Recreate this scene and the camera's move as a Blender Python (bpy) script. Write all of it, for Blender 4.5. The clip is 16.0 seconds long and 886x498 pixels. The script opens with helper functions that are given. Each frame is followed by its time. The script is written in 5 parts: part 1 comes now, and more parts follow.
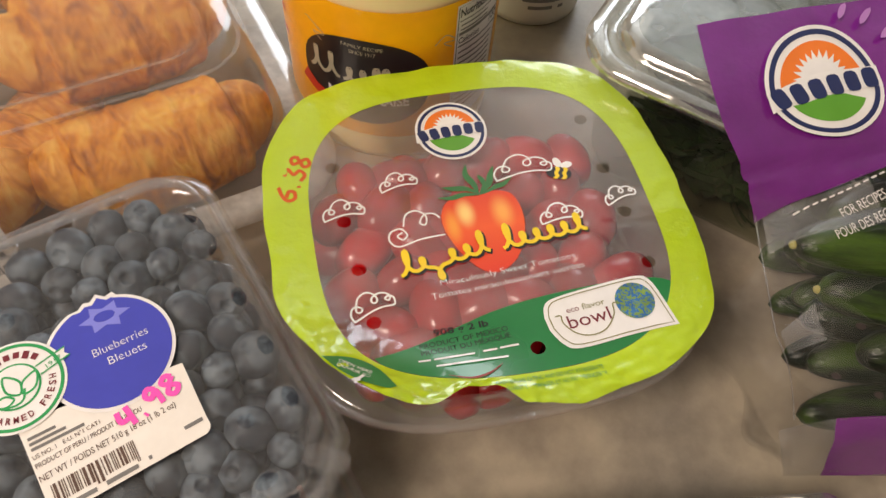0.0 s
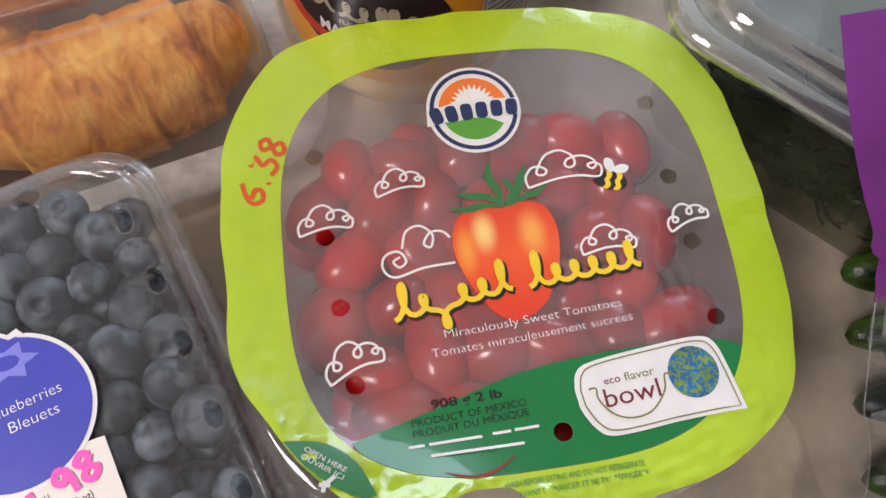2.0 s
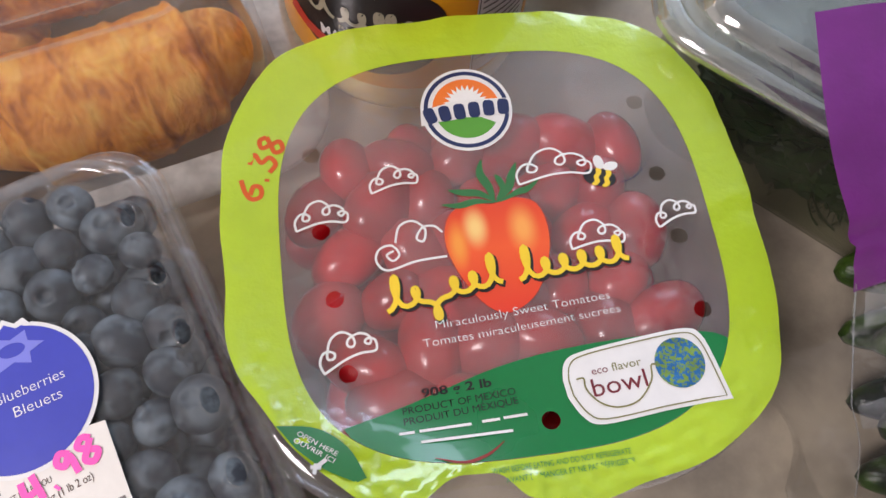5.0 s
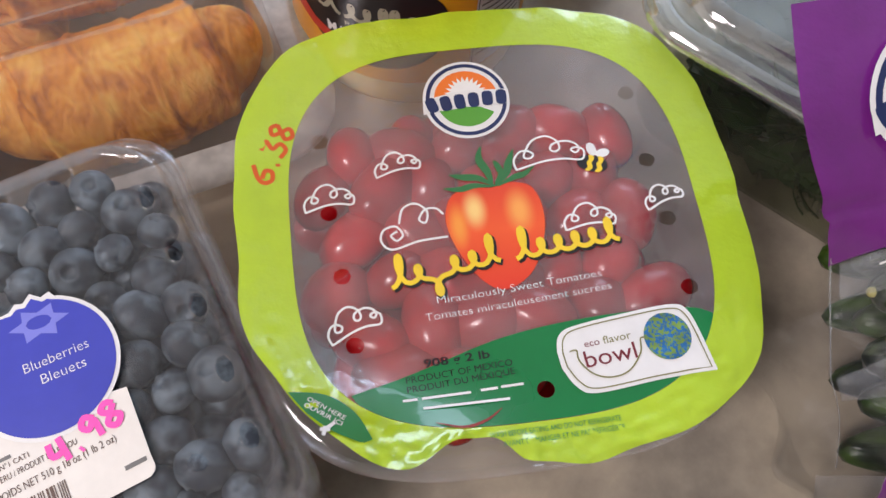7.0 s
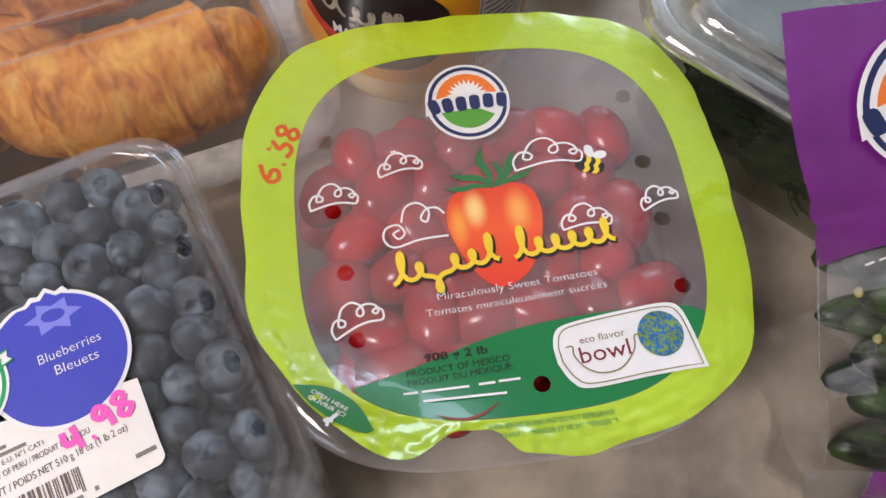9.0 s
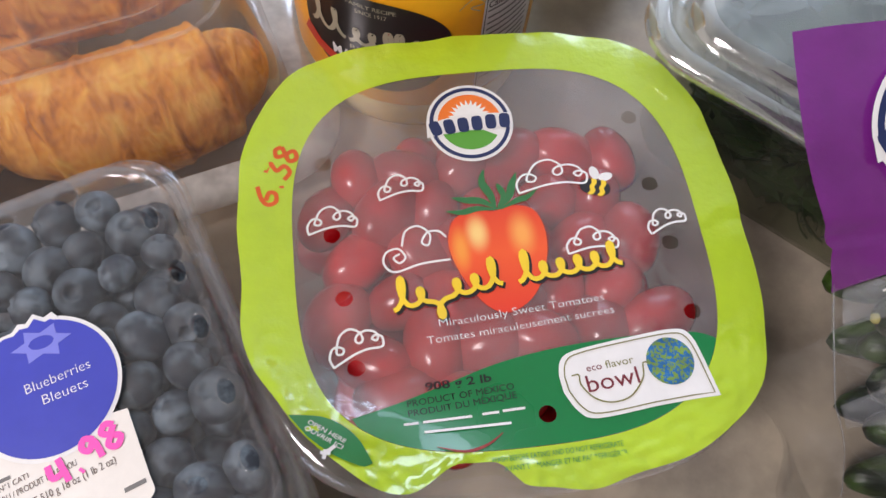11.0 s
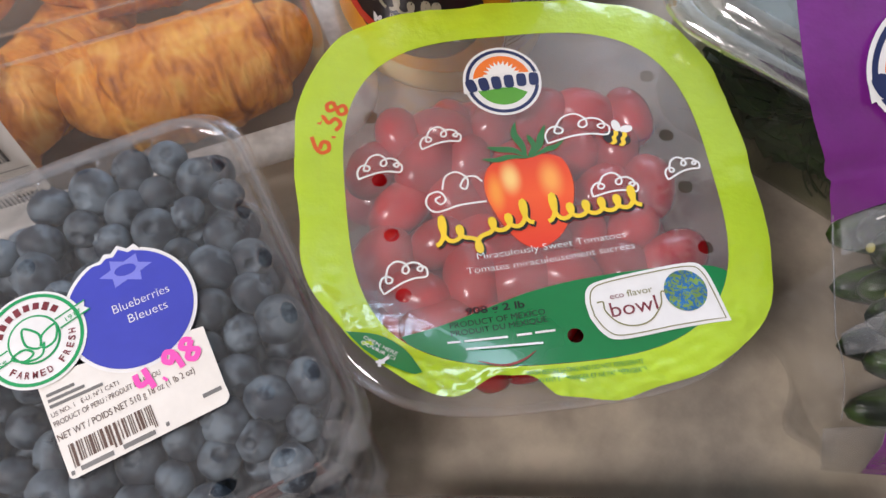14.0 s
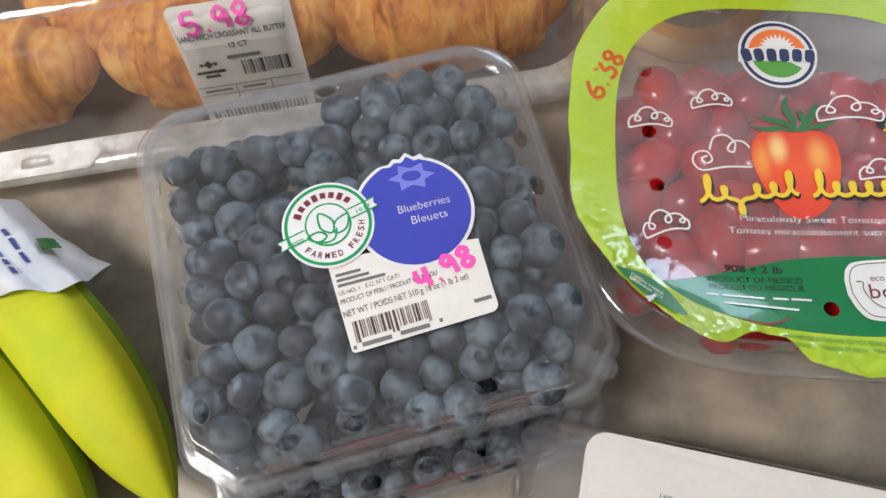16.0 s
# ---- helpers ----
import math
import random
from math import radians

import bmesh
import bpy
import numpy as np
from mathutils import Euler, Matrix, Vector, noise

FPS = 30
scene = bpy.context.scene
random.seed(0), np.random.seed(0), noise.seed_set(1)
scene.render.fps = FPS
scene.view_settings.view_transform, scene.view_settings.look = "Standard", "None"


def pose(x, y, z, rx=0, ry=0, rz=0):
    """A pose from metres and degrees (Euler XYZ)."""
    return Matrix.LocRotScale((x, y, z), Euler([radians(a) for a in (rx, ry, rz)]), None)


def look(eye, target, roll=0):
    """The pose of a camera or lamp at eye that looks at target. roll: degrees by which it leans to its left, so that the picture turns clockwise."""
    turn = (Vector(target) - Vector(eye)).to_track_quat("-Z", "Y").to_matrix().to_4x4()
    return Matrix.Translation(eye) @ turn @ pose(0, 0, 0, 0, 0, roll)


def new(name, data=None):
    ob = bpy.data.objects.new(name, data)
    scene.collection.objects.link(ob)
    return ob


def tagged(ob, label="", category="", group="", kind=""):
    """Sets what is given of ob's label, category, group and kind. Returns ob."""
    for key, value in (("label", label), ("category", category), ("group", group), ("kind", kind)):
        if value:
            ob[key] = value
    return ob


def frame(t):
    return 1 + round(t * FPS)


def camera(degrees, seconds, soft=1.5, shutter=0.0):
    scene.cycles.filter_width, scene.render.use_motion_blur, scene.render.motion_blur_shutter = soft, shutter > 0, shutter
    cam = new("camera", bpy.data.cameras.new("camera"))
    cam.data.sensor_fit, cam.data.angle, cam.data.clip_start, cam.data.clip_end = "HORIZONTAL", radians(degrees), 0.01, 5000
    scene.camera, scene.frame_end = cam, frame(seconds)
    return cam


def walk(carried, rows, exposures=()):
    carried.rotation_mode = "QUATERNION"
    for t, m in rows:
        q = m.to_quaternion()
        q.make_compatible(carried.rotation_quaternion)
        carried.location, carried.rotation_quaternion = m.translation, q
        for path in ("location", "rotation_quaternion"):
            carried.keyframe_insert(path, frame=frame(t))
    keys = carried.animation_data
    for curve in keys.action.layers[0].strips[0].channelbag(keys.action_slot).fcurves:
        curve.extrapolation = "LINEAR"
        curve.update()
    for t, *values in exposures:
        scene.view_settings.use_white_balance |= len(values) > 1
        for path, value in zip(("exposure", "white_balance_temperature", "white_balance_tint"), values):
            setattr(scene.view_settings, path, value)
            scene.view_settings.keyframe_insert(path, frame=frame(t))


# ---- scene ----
cam = camera(62.0, 16.0)
METRES, EYE, TILT, LEAN, TURN = 0.30, 0.363, -59.0, -3.3, 0.0
ROWS = [
    (0.0, 0.0, 0.0, 0.0, -0.0, 0.0, -0.0),
    (0.5, -0.005, 0.1012, 0.0999, 0.12, -6.2, -1.15),
    (1.0, -0.0104, 0.1682, 0.156, 0.79, -8.69, -2.27),
    (1.5, 0.003, 0.2335, 0.1912, 0.86, -10.67, -2.97),
    (2.0, -0.0027, 0.2729, 0.2064, 1.43, -11.73, -3.73),
    (2.5, 0.006, 0.2706, 0.2059, 1.83, -11.98, -3.86),
    (3.0, 0.0178, 0.259, 0.2003, 2.06, -11.76, -3.69),
    (3.5, 0.0252, 0.2561, 0.1917, 2.13, -11.04, -3.38),
    (6.0, 0.0253, 0.2132, 0.1769, 2.53, -10.03, -3.66),
    (6.5, 0.0323, 0.1887, 0.1686, 2.42, -9.64, -3.48),
    (7.0, 0.0267, 0.1899, 0.1634, 2.46, -9.92, -3.59),
    (7.5, 0.0329, 0.1905, 0.1721, 2.78, -10.17, -3.43),
    (8.0, 0.028, 0.1807, 0.1743, 3.25, -10.2, -3.55),
    (8.5, 0.0294, 0.1686, 0.1746, 3.28, -9.94, -3.81),
    (9.0, 0.031, 0.1631, 0.1712, 2.8, -10.25, -3.96),
    (11.5, 0.0289, 0.2028, 0.1725, 2.92, -8.33, -3.91),
    (12.0, 0.0315, 0.2123, 0.1763, 2.68, -9.03, -3.69),
    (12.5, 0.0354, 0.1897, 0.1727, 3.13, -8.35, -3.8),
    (13.0, 0.0269, 0.1593, 0.1639, 3.12, -8.75, -2.16),
    (13.5, 0.029, 0.1253, 0.1458, 1.98, -9.08, -1.75),
    (14.0, 0.0017, 0.0781, 0.1056, 3.63, -8.68, -3.85),
    (14.5, -0.0367, 0.0335, 0.0812, 5.27, -8.3, -5.6),
    (15.0, -0.1042, 0.0091, 0.0537, 7.95, -8.93, -7.8),
    (15.5, -0.1643, -0.0226, 0.0295, 10.21, -9.32, -10.13),
    (16.0, -0.2195, -0.013, 0.0111, 11.69, -10.89, -12.14),
]
walk(cam, [(t, pose(0, 0, EYE, TILT, LEAN, TURN) @ pose(METRES * x, METRES * y, METRES * z, 90 + pitch, roll, yaw)) for t, x, y, z, yaw, pitch, roll in ROWS],
     exposures=[(0.0, -0.08, 6900, 14), (0.5, -0.04, 6400, 14), (2.5, -0.06, 5880, 16), (3.5, -0.05, 5800, 16), (6.0, -0.04, 5740, 16), (14.0, 0.0, 5700, 14), (16.0, -0.10, 5600, 9)])

# ---- world and lamps ----
from mathutils.geometry import delaunay_2d_cdt

world = bpy.data.worlds.new("sky")
world.use_nodes = True
scene.world = world
sky = world.node_tree.nodes.new("ShaderNodeTexSky")
sky.sky_type, sky.sun_disc, sky.sun_elevation, sky.sun_rotation = "NISHITA", False, radians(38), radians(20)
world.node_tree.nodes["Background"].inputs["Strength"].default_value = 0.1
world.node_tree.links.new(sky.outputs[0], world.node_tree.nodes["Background"].inputs["Color"])


def area_lamp(name, eye, target, sx, sy, watts, col):
    d = bpy.data.lights.new(name, "AREA")
    d.shape, d.size, d.size_y, d.energy, d.color = "RECTANGLE", sx, sy, watts, col
    ob = new(name, d)
    ob.matrix_world = look(eye, target)
    return ob


CEIL = 1.55
area_lamp("ceiling_lamp_light", (-0.85, -0.46, CEIL - 0.06), (-0.85, -0.46, 0), 0.5, 0.4, 30.5, (1.0, 0.87, 0.75))
area_lamp("window_light", (0.25, 2.18, 0.86), (0.25, 0.2, 0.86), 1.36, 1.2, 30, (0.80, 0.91, 1.0))


# ---- materials ----
def lin(r, g, b):
    return tuple((c / 255 / 12.92 if c < 10 else ((c / 255 + 0.055) / 1.055) ** 2.4) for c in (r, g, b)) + (1,)


def node(nt, kind, **values):
    n = nt.nodes.new(kind)
    for k, v in values.items():
        n.inputs[k].default_value = v
    return n


def surface(name, col, col2=None, scale=80.0, rough=0.5, bump=0.1, bump_scale=None, detail=6.0, var=0.12, metal=0.0, coat=0.0, rand=0.0, spec=0.5, sss=0.0, lo=0.35, hi=0.65, stretch=(1, 1, 1), through_part=0.0):
    """Two colours mixed by noise, a second coarser mottling, relief, and a per-object shift."""
    m = bpy.data.materials.new(name)
    m.use_nodes = True
    nt = m.node_tree
    bs = nt.nodes["Principled BSDF"]
    link = nt.links.new
    tc = node(nt, "ShaderNodeTexCoord")
    mp = node(nt, "ShaderNodeMapping", Scale=stretch)
    link(tc.outputs["Object"], mp.inputs["Vector"])
    oi = node(nt, "ShaderNodeObjectInfo")
    add = node(nt, "ShaderNodeVectorMath")
    link(mp.outputs[0], add.inputs[0])
    sc = node(nt, "ShaderNodeMath")
    sc.operation = "MULTIPLY"
    sc.inputs[1].default_value = 7.0
    link(oi.outputs["Random"], sc.inputs[0])
    link(sc.outputs[0], add.inputs[1])
    n1 = node(nt, "ShaderNodeTexNoise", Scale=scale, Detail=detail, Roughness=0.6)
    n2 = node(nt, "ShaderNodeTexNoise", Scale=scale * 0.17, Detail=3.0)
    link(add.outputs[0], n1.inputs["Vector"])
    link(add.outputs[0], n2.inputs["Vector"])
    r1 = node(nt, "ShaderNodeMapRange", **{"From Min": lo, "From Max": hi})
    link(n1.outputs["Fac"], r1.inputs["Value"])
    mix = node(nt, "ShaderNodeMix")
    mix.data_type = "RGBA"
    mix.inputs[6].default_value = col
    mix.inputs[7].default_value = col2 or tuple(c * (1 - var) for c in col[:3]) + (1,)
    link(r1.outputs[0], mix.inputs[0])
    hsv = node(nt, "ShaderNodeHueSaturation")
    link(mix.outputs[2], hsv.inputs["Color"])
    val = node(nt, "ShaderNodeMapRange", **{"From Min": 0.3, "From Max": 0.7, "To Min": 1 - var, "To Max": 1 + var})
    link(n2.outputs["Fac"], val.inputs["Value"])
    if rand:
        rv = node(nt, "ShaderNodeMapRange", **{"To Min": 1 - rand, "To Max": 1 + rand})
        link(oi.outputs["Random"], rv.inputs["Value"])
        mul = node(nt, "ShaderNodeMath")
        mul.operation = "MULTIPLY"
        link(val.outputs[0], mul.inputs[0])
        link(rv.outputs[0], mul.inputs[1])
        link(mul.outputs[0], hsv.inputs["Value"])
    else:
        link(val.outputs[0], hsv.inputs["Value"])
    link(hsv.outputs[0], bs.inputs["Base Color"])
    rr = node(nt, "ShaderNodeMapRange", **{"To Min": max(0.02, rough - 0.08), "To Max": min(1, rough + 0.08)})
    link(n2.outputs["Fac"], rr.inputs["Value"])
    link(rr.outputs[0], bs.inputs["Roughness"])
    bs.inputs["Metallic"].default_value = metal
    bs.inputs["Coat Weight"].default_value = coat
    bs.inputs["Specular IOR Level"].default_value = spec
    if sss:
        bs.inputs["Subsurface Weight"].default_value = sss
        bs.inputs["Subsurface Radius"].default_value = (0.006, 0.003, 0.002)
        bs.inputs["Subsurface Scale"].default_value = 0.5
    if bump:
        nb = node(nt, "ShaderNodeTexNoise", Scale=bump_scale or scale, Detail=5.0)
        link(add.outputs[0], nb.inputs["Vector"])
        b = node(nt, "ShaderNodeBump", Strength=bump, Distance=0.001)
        link(nb.outputs["Fac"], b.inputs["Height"])
        link(b.outputs[0], bs.inputs["Normal"])
    if through_part:
        clear = node(nt, "ShaderNodeBsdfTransparent")
        blend = node(nt, "ShaderNodeMixShader", Fac=through_part)
        link(bs.outputs[0], blend.inputs[1])
        link(clear.outputs[0], blend.inputs[2])
        link(blend.outputs[0], nt.nodes["Material Output"].inputs["Surface"])
    return m


def clear_plastic(name, tint=(0.97, 0.97, 0.97, 1), base=0.03, edge=0.55, haze=0.04, rough=0.07, haze_col=(0.8, 0.8, 0.82, 1), bump=0.25, bump_scale=60.0):
    """Thin clear sheet: see-through, a little milky, with gloss that grows at grazing angles."""
    m = bpy.data.materials.new(name)
    m.use_nodes = True
    nt = m.node_tree
    nt.nodes.clear()
    link = nt.links.new
    out = node(nt, "ShaderNodeOutputMaterial")
    tc = node(nt, "ShaderNodeTexCoord")
    nb = node(nt, "ShaderNodeTexNoise", Scale=bump_scale, Detail=3.0)
    link(tc.outputs["Object"], nb.inputs["Vector"])
    b = node(nt, "ShaderNodeBump", Strength=bump, Distance=0.002)
    link(nb.outputs["Fac"], b.inputs["Height"])
    tr = node(nt, "ShaderNodeBsdfTransparent", Color=tint)
    gl = node(nt, "ShaderNodeBsdfAnisotropic", Roughness=rough)
    gl.inputs["Color"].default_value = (1, 1, 1, 1)
    link(b.outputs[0], gl.inputs["Normal"])
    df = node(nt, "ShaderNodeBsdfDiffuse", Color=haze_col)
    tl = node(nt, "ShaderNodeBsdfTranslucent", Color=haze_col)
    dm = node(nt, "ShaderNodeMixShader", Fac=0.6)
    link(df.outputs[0], dm.inputs[1])
    link(tl.outputs[0], dm.inputs[2])
    hz = node(nt, "ShaderNodeMixShader")
    hn = node(nt, "ShaderNodeMapRange", **{"From Min": 0.3, "From Max": 0.7, "To Min": haze * 0.6, "To Max": haze * 1.4})
    link(nb.outputs["Fac"], hn.inputs["Value"])
    link(hn.outputs[0], hz.inputs["Fac"])
    link(tr.outputs[0], hz.inputs[1])
    link(dm.outputs[0], hz.inputs[2])
    lw = node(nt, "ShaderNodeLayerWeight", Blend=0.5)
    pw = node(nt, "ShaderNodeMath")
    pw.operation = "POWER"
    pw.inputs[1].default_value = 3.0
    link(lw.outputs["Facing"], pw.inputs[0])
    fr = node(nt, "ShaderNodeMapRange", **{"To Min": base, "To Max": edge})
    link(pw.outputs[0], fr.inputs["Value"])
    mx = node(nt, "ShaderNodeMixShader")
    link(fr.outputs[0], mx.inputs["Fac"])
    link(hz.outputs[0], mx.inputs[1])
    link(gl.outputs[0], mx.inputs[2])
    link(mx.outputs[0], out.inputs["Surface"])
    return m


def ink(name, r, g, b, rough=0.35, var=0.05, coat=0.25):
    return surface(name, lin(r, g, b), var=var, scale=140, rough=rough, bump=0.06, coat=coat)


COUNTER = surface("mottled_laminate", lin(182, 170, 150), lin(133, 124, 112), scale=18, rough=0.34, bump=0.03, bump_scale=300, var=0.12, detail=9, lo=0.36, hi=0.66)
WALL = surface("wall_paint", lin(226, 220, 210), scale=30, rough=0.8, bump=0.1, var=0.04)
CEILING = surface("ceiling_paint", lin(238, 236, 230), scale=30, rough=0.9, bump=0.1, var=0.03)
FLOORING = surface("floor_boards", lin(150, 120, 90), lin(120, 92, 66), scale=20, rough=0.5, stretch=(1, 8, 1))
CABINET = surface("cabinet_paint", lin(214, 208, 198), scale=20, rough=0.5, var=0.04)
# FILM: milky sheet whose haze also paints in the ceiling's reflected sheen
FILM = clear_plastic("printed_film", haze=0.205, base=0.085, edge=0.5, rough=0.12, haze_col=(0.90, 0.88, 0.89, 1), bump=0.8, bump_scale=50)
TUB = clear_plastic("tub_plastic", haze=0.13, base=0.05, edge=0.7, rough=0.08)
# SALADLID: the bluish haze puts the window's reflection into the lid's colour
SALADLID = clear_plastic("salad_lid_plastic", haze=0.32, base=0.2, edge=0.8, rough=0.09, haze_col=(0.78, 0.9, 0.92, 1), bump=0.35, bump_scale=45)
LID = clear_plastic("clamshell_plastic", haze=0.08, base=0.07, edge=0.75, rough=0.06, bump=0.35, bump_scale=45)
BEAD = clear_plastic("clamshell_edge_plastic", haze=0.17, base=0.05, edge=0.75, rough=0.13, bump=0.15, bump_scale=90)
SHINE = clear_plastic("shiny_lid_edge_plastic", haze=0.08, base=0.30, edge=0.9, rough=0.05, haze_col=(0.8, 0.86, 0.9, 1), bump=0.08)
LEDGE = clear_plastic("frosted_ledge_plastic", haze=0.8, base=0.12, edge=0.7, rough=0.15, haze_col=(0.95, 0.93, 0.88, 1))
SIDE = clear_plastic("clamshell_side_plastic", tint=(0.9, 0.9, 0.91, 1), haze=0.025, base=0.04, edge=0.7)
TRAY = clear_plastic("salad_tray_plastic", tint=(0.74, 0.76, 0.68, 1), haze=0.015, base=0.03, edge=0.5)
# BAKERY: warm pale haze holds the lid top's bright reflection as colour
BAKERY = clear_plastic("bakery_box_plastic", haze=0.14, base=0.07, edge=0.7, rough=0.08, haze_col=(0.9, 0.86, 0.8, 1), bump=0.5, bump_scale=25)
BAG = clear_plastic("bag_film", haze=0.025, base=0.05, edge=0.45, rough=0.07, bump=1.0, bump_scale=75)
PACKFILM = clear_plastic("packet_film", haze=0.22, base=0.12, edge=0.75, rough=0.1, bump=0.6, bump_scale=60)
BAG_MILKY = clear_plastic("bag_film_folded", haze=0.24, base=0.08, edge=0.5, rough=0.15, bump=0.9, bump_scale=70)
LIME = surface("lime_ink", lin(190, 222, 36), var=0.06, scale=70, rough=0.2, bump=0.9, bump_scale=110, coat=1.0, through_part=0.10)
GREEN = ink("dark_green_ink", 24, 124, 62, rough=0.3, coat=0.5)
LEAFGREEN = ink("leaf_green_ink", 52, 132, 70)
STEMGREEN = ink("stem_green_ink", 58, 120, 66)
NAVY = ink("navy_ink", 34, 46, 94)
ORANGE = ink("orange_ink", 246, 128, 44)
FIELD = ink("field_green_ink", 94, 164, 52)
WHITE = ink("white_ink", 240, 238, 236, rough=0.4)
PAPER = surface("label_paper", lin(238, 232, 224), scale=300, rough=0.55, bump=0.05, var=0.03)
YELLOW = ink("yellow_ink", 250, 214, 40)
BLACK = ink("black_ink", 34, 30, 32)
BROWN = ink("brown_ink", 122, 46, 56)
OLIVE = ink("olive_ink", 132, 128, 74)
GREY = ink("grey_ink", 120, 118, 116)
BARBROWN = ink("bar_ink", 96, 72, 62)
HOLE = ink("dark_vent_disc", 70, 60, 58)
REDPEN = ink("red_marker", 218, 98, 36, coat=0)
PINKPEN = ink("pink_marker", 255, 92, 190, coat=0)
BLUE = ink("blue_ink", 68, 74, 186)
VIOLET = ink("violet_ink", 128, 132, 220)
VIOLETBLUE = ink("wrapper_blue_ink", 66, 72, 140)
RINGGREEN = ink("ring_green_ink", 40, 160, 92)
GLOBE = surface("globe_print", lin(40, 104, 168), lin(120, 150, 62), scale=800, rough=0.35, lo=0.46, hi=0.54, bump=0.0, var=0.3)
PURPLE = surface("purple_print", lin(124, 38, 138), scale=60, rough=0.22, bump=1.0, bump_scale=75, var=0.14, coat=0.8)
PALEPURPLE = ink("pale_purple_ink", 190, 130, 200)
MAYOLABEL = ink("amber_label", 252, 178, 8, rough=0.35)
MAYO = surface("cream_filled_plastic", lin(246, 228, 172), scale=30, rough=0.3, var=0.03, bump=0.02, sss=0.1)
SILVER = ink("silver_ink", 176, 170, 146)
RED = ink("red_ink", 206, 54, 34)
WHITEPLASTIC = surface("white_plastic", lin(226, 222, 212), scale=40, rough=0.35, var=0.03, bump=0.03)
LIDYELLOW = surface("yellow_cap_plastic", lin(246, 190, 20), scale=60, rough=0.4, var=0.03)
BLUEBERRY = surface("blueberry_skin", lin(38, 44, 54), lin(108, 120, 130), scale=105, rough=0.6, bump=0.25, var=0.26, rand=0.28, lo=0.44, hi=0.60, detail=9)
TOMATO = surface("tomato_skin", lin(196, 14, 18), lin(150, 6, 14), scale=30, rough=0.26, bump=0.03, var=0.12, rand=0.16, coat=0.2)
SPINACH = surface("spinach_leaf", lin(46, 70, 30), lin(26, 44, 18), scale=60, rough=0.45, bump=0.4, var=0.25)
CUCUMBER = surface("cucumber_skin", lin(12, 27, 8), lin(84, 118, 36), scale=34, rough=0.34, bump=0.9, bump_scale=200, var=0.25, rand=0.25, stretch=(0.35, 2, 2), lo=0.45, hi=0.8)
CUKETIP = surface("cucumber_tip", lin(176, 168, 96), scale=200, rough=0.6)
BANANA = surface("banana_peel", lin(212, 206, 16), lin(170, 192, 22), scale=10, rough=0.62, bump=0.08, var=0.12, rand=0.05, spec=0.25, lo=0.46, hi=0.70)
# greener peel of the far facet, with that side's shade in its colour
BANANASHADEGREEN = surface("shaded_green_banana_peel", lin(128, 158, 24), lin(158, 176, 26), scale=14, rough=0.62, spec=0.25, bump=0.08, var=0.14, lo=0.46, hi=0.70)
BANANATIP = surface("banana_tip", lin(44, 34, 20), scale=200, rough=0.8)
SPECK = surface("banana_speck", lin(70, 48, 20), scale=200, rough=0.8)
BAND = surface("banana_wrapper_film", lin(232, 233, 236), lin(206, 208, 214), scale=40, rough=0.32, bump=0.5, bump_scale=90, var=0.05, coat=0.3, through_part=0.08)
PAD = surface("absorbent_pad", lin(104, 44, 40), lin(70, 26, 28), scale=60, rough=0.7, var=0.2)
MEAT = surface("brown_loaf", lin(164, 120, 84), lin(120, 80, 54), scale=60, rough=0.6, var=0.2)
BLUELABEL = ink("bright_blue_ink", 60, 110, 200)


def flaky_crust(name, pale, gold, brown, depth):
    """Baked layers: torn streaks round the roll, browned ridges, glossy where it bulges."""
    m = bpy.data.materials.new(name)
    m.use_nodes = True
    nt = m.node_tree
    link = nt.links.new
    bs = nt.nodes["Principled BSDF"]
    tc = node(nt, "ShaderNodeTexCoord")
    oi = node(nt, "ShaderNodeObjectInfo")
    add = node(nt, "ShaderNodeVectorMath")
    link(tc.outputs["Object"], add.inputs[0])
    link(oi.outputs["Random"], add.inputs[1])
    mp = node(nt, "ShaderNodeMapping", Scale=(1.0, 0.45, 0.45))
    link(add.outputs[0], mp.inputs["Vector"])
    streak = node(nt, "ShaderNodeTexNoise", Scale=125.0, Detail=9.0, Roughness=0.7, Distortion=1.0)
    link(mp.outputs[0], streak.inputs["Vector"])
    patch = node(nt, "ShaderNodeTexNoise", Scale=38.0, Detail=6.0, Roughness=0.6, Distortion=0.8)
    link(add.outputs[0], patch.inputs["Vector"])
    total = node(nt, "ShaderNodeMath")
    total.operation = "MULTIPLY_ADD"
    total.inputs[1].default_value = 0.55
    link(streak.outputs["Fac"], total.inputs[0])
    half = node(nt, "ShaderNodeMath")
    half.operation = "MULTIPLY"
    half.inputs[1].default_value = 0.45
    link(patch.outputs["Fac"], half.inputs[0])
    link(half.outputs[0], total.inputs[2])
    ramp = node(nt, "ShaderNodeValToRGB")
    els = ramp.color_ramp.elements
    els[0].position, els[0].color = 0.38, brown
    els[1].position, els[1].color = 0.62, pale
    mid = els.new(0.49)
    mid.color = gold
    link(total.outputs[0], ramp.inputs[0])
    link(ramp.outputs[0], bs.inputs["Base Color"])
    rr = node(nt, "ShaderNodeMapRange", **{"From Min": 0.35, "From Max": 0.65, "To Min": 0.3, "To Max": 0.6})
    link(patch.outputs["Fac"], rr.inputs["Value"])
    link(rr.outputs[0], bs.inputs["Roughness"])
    b = node(nt, "ShaderNodeBump", Strength=depth, Distance=0.004)
    link(total.outputs[0], b.inputs["Height"])
    link(b.outputs[0], bs.inputs["Normal"])
    return m


CRUST = flaky_crust("croissant_crust", lin(252, 194, 82), lin(230, 146, 38), lin(160, 84, 16), 1.0)
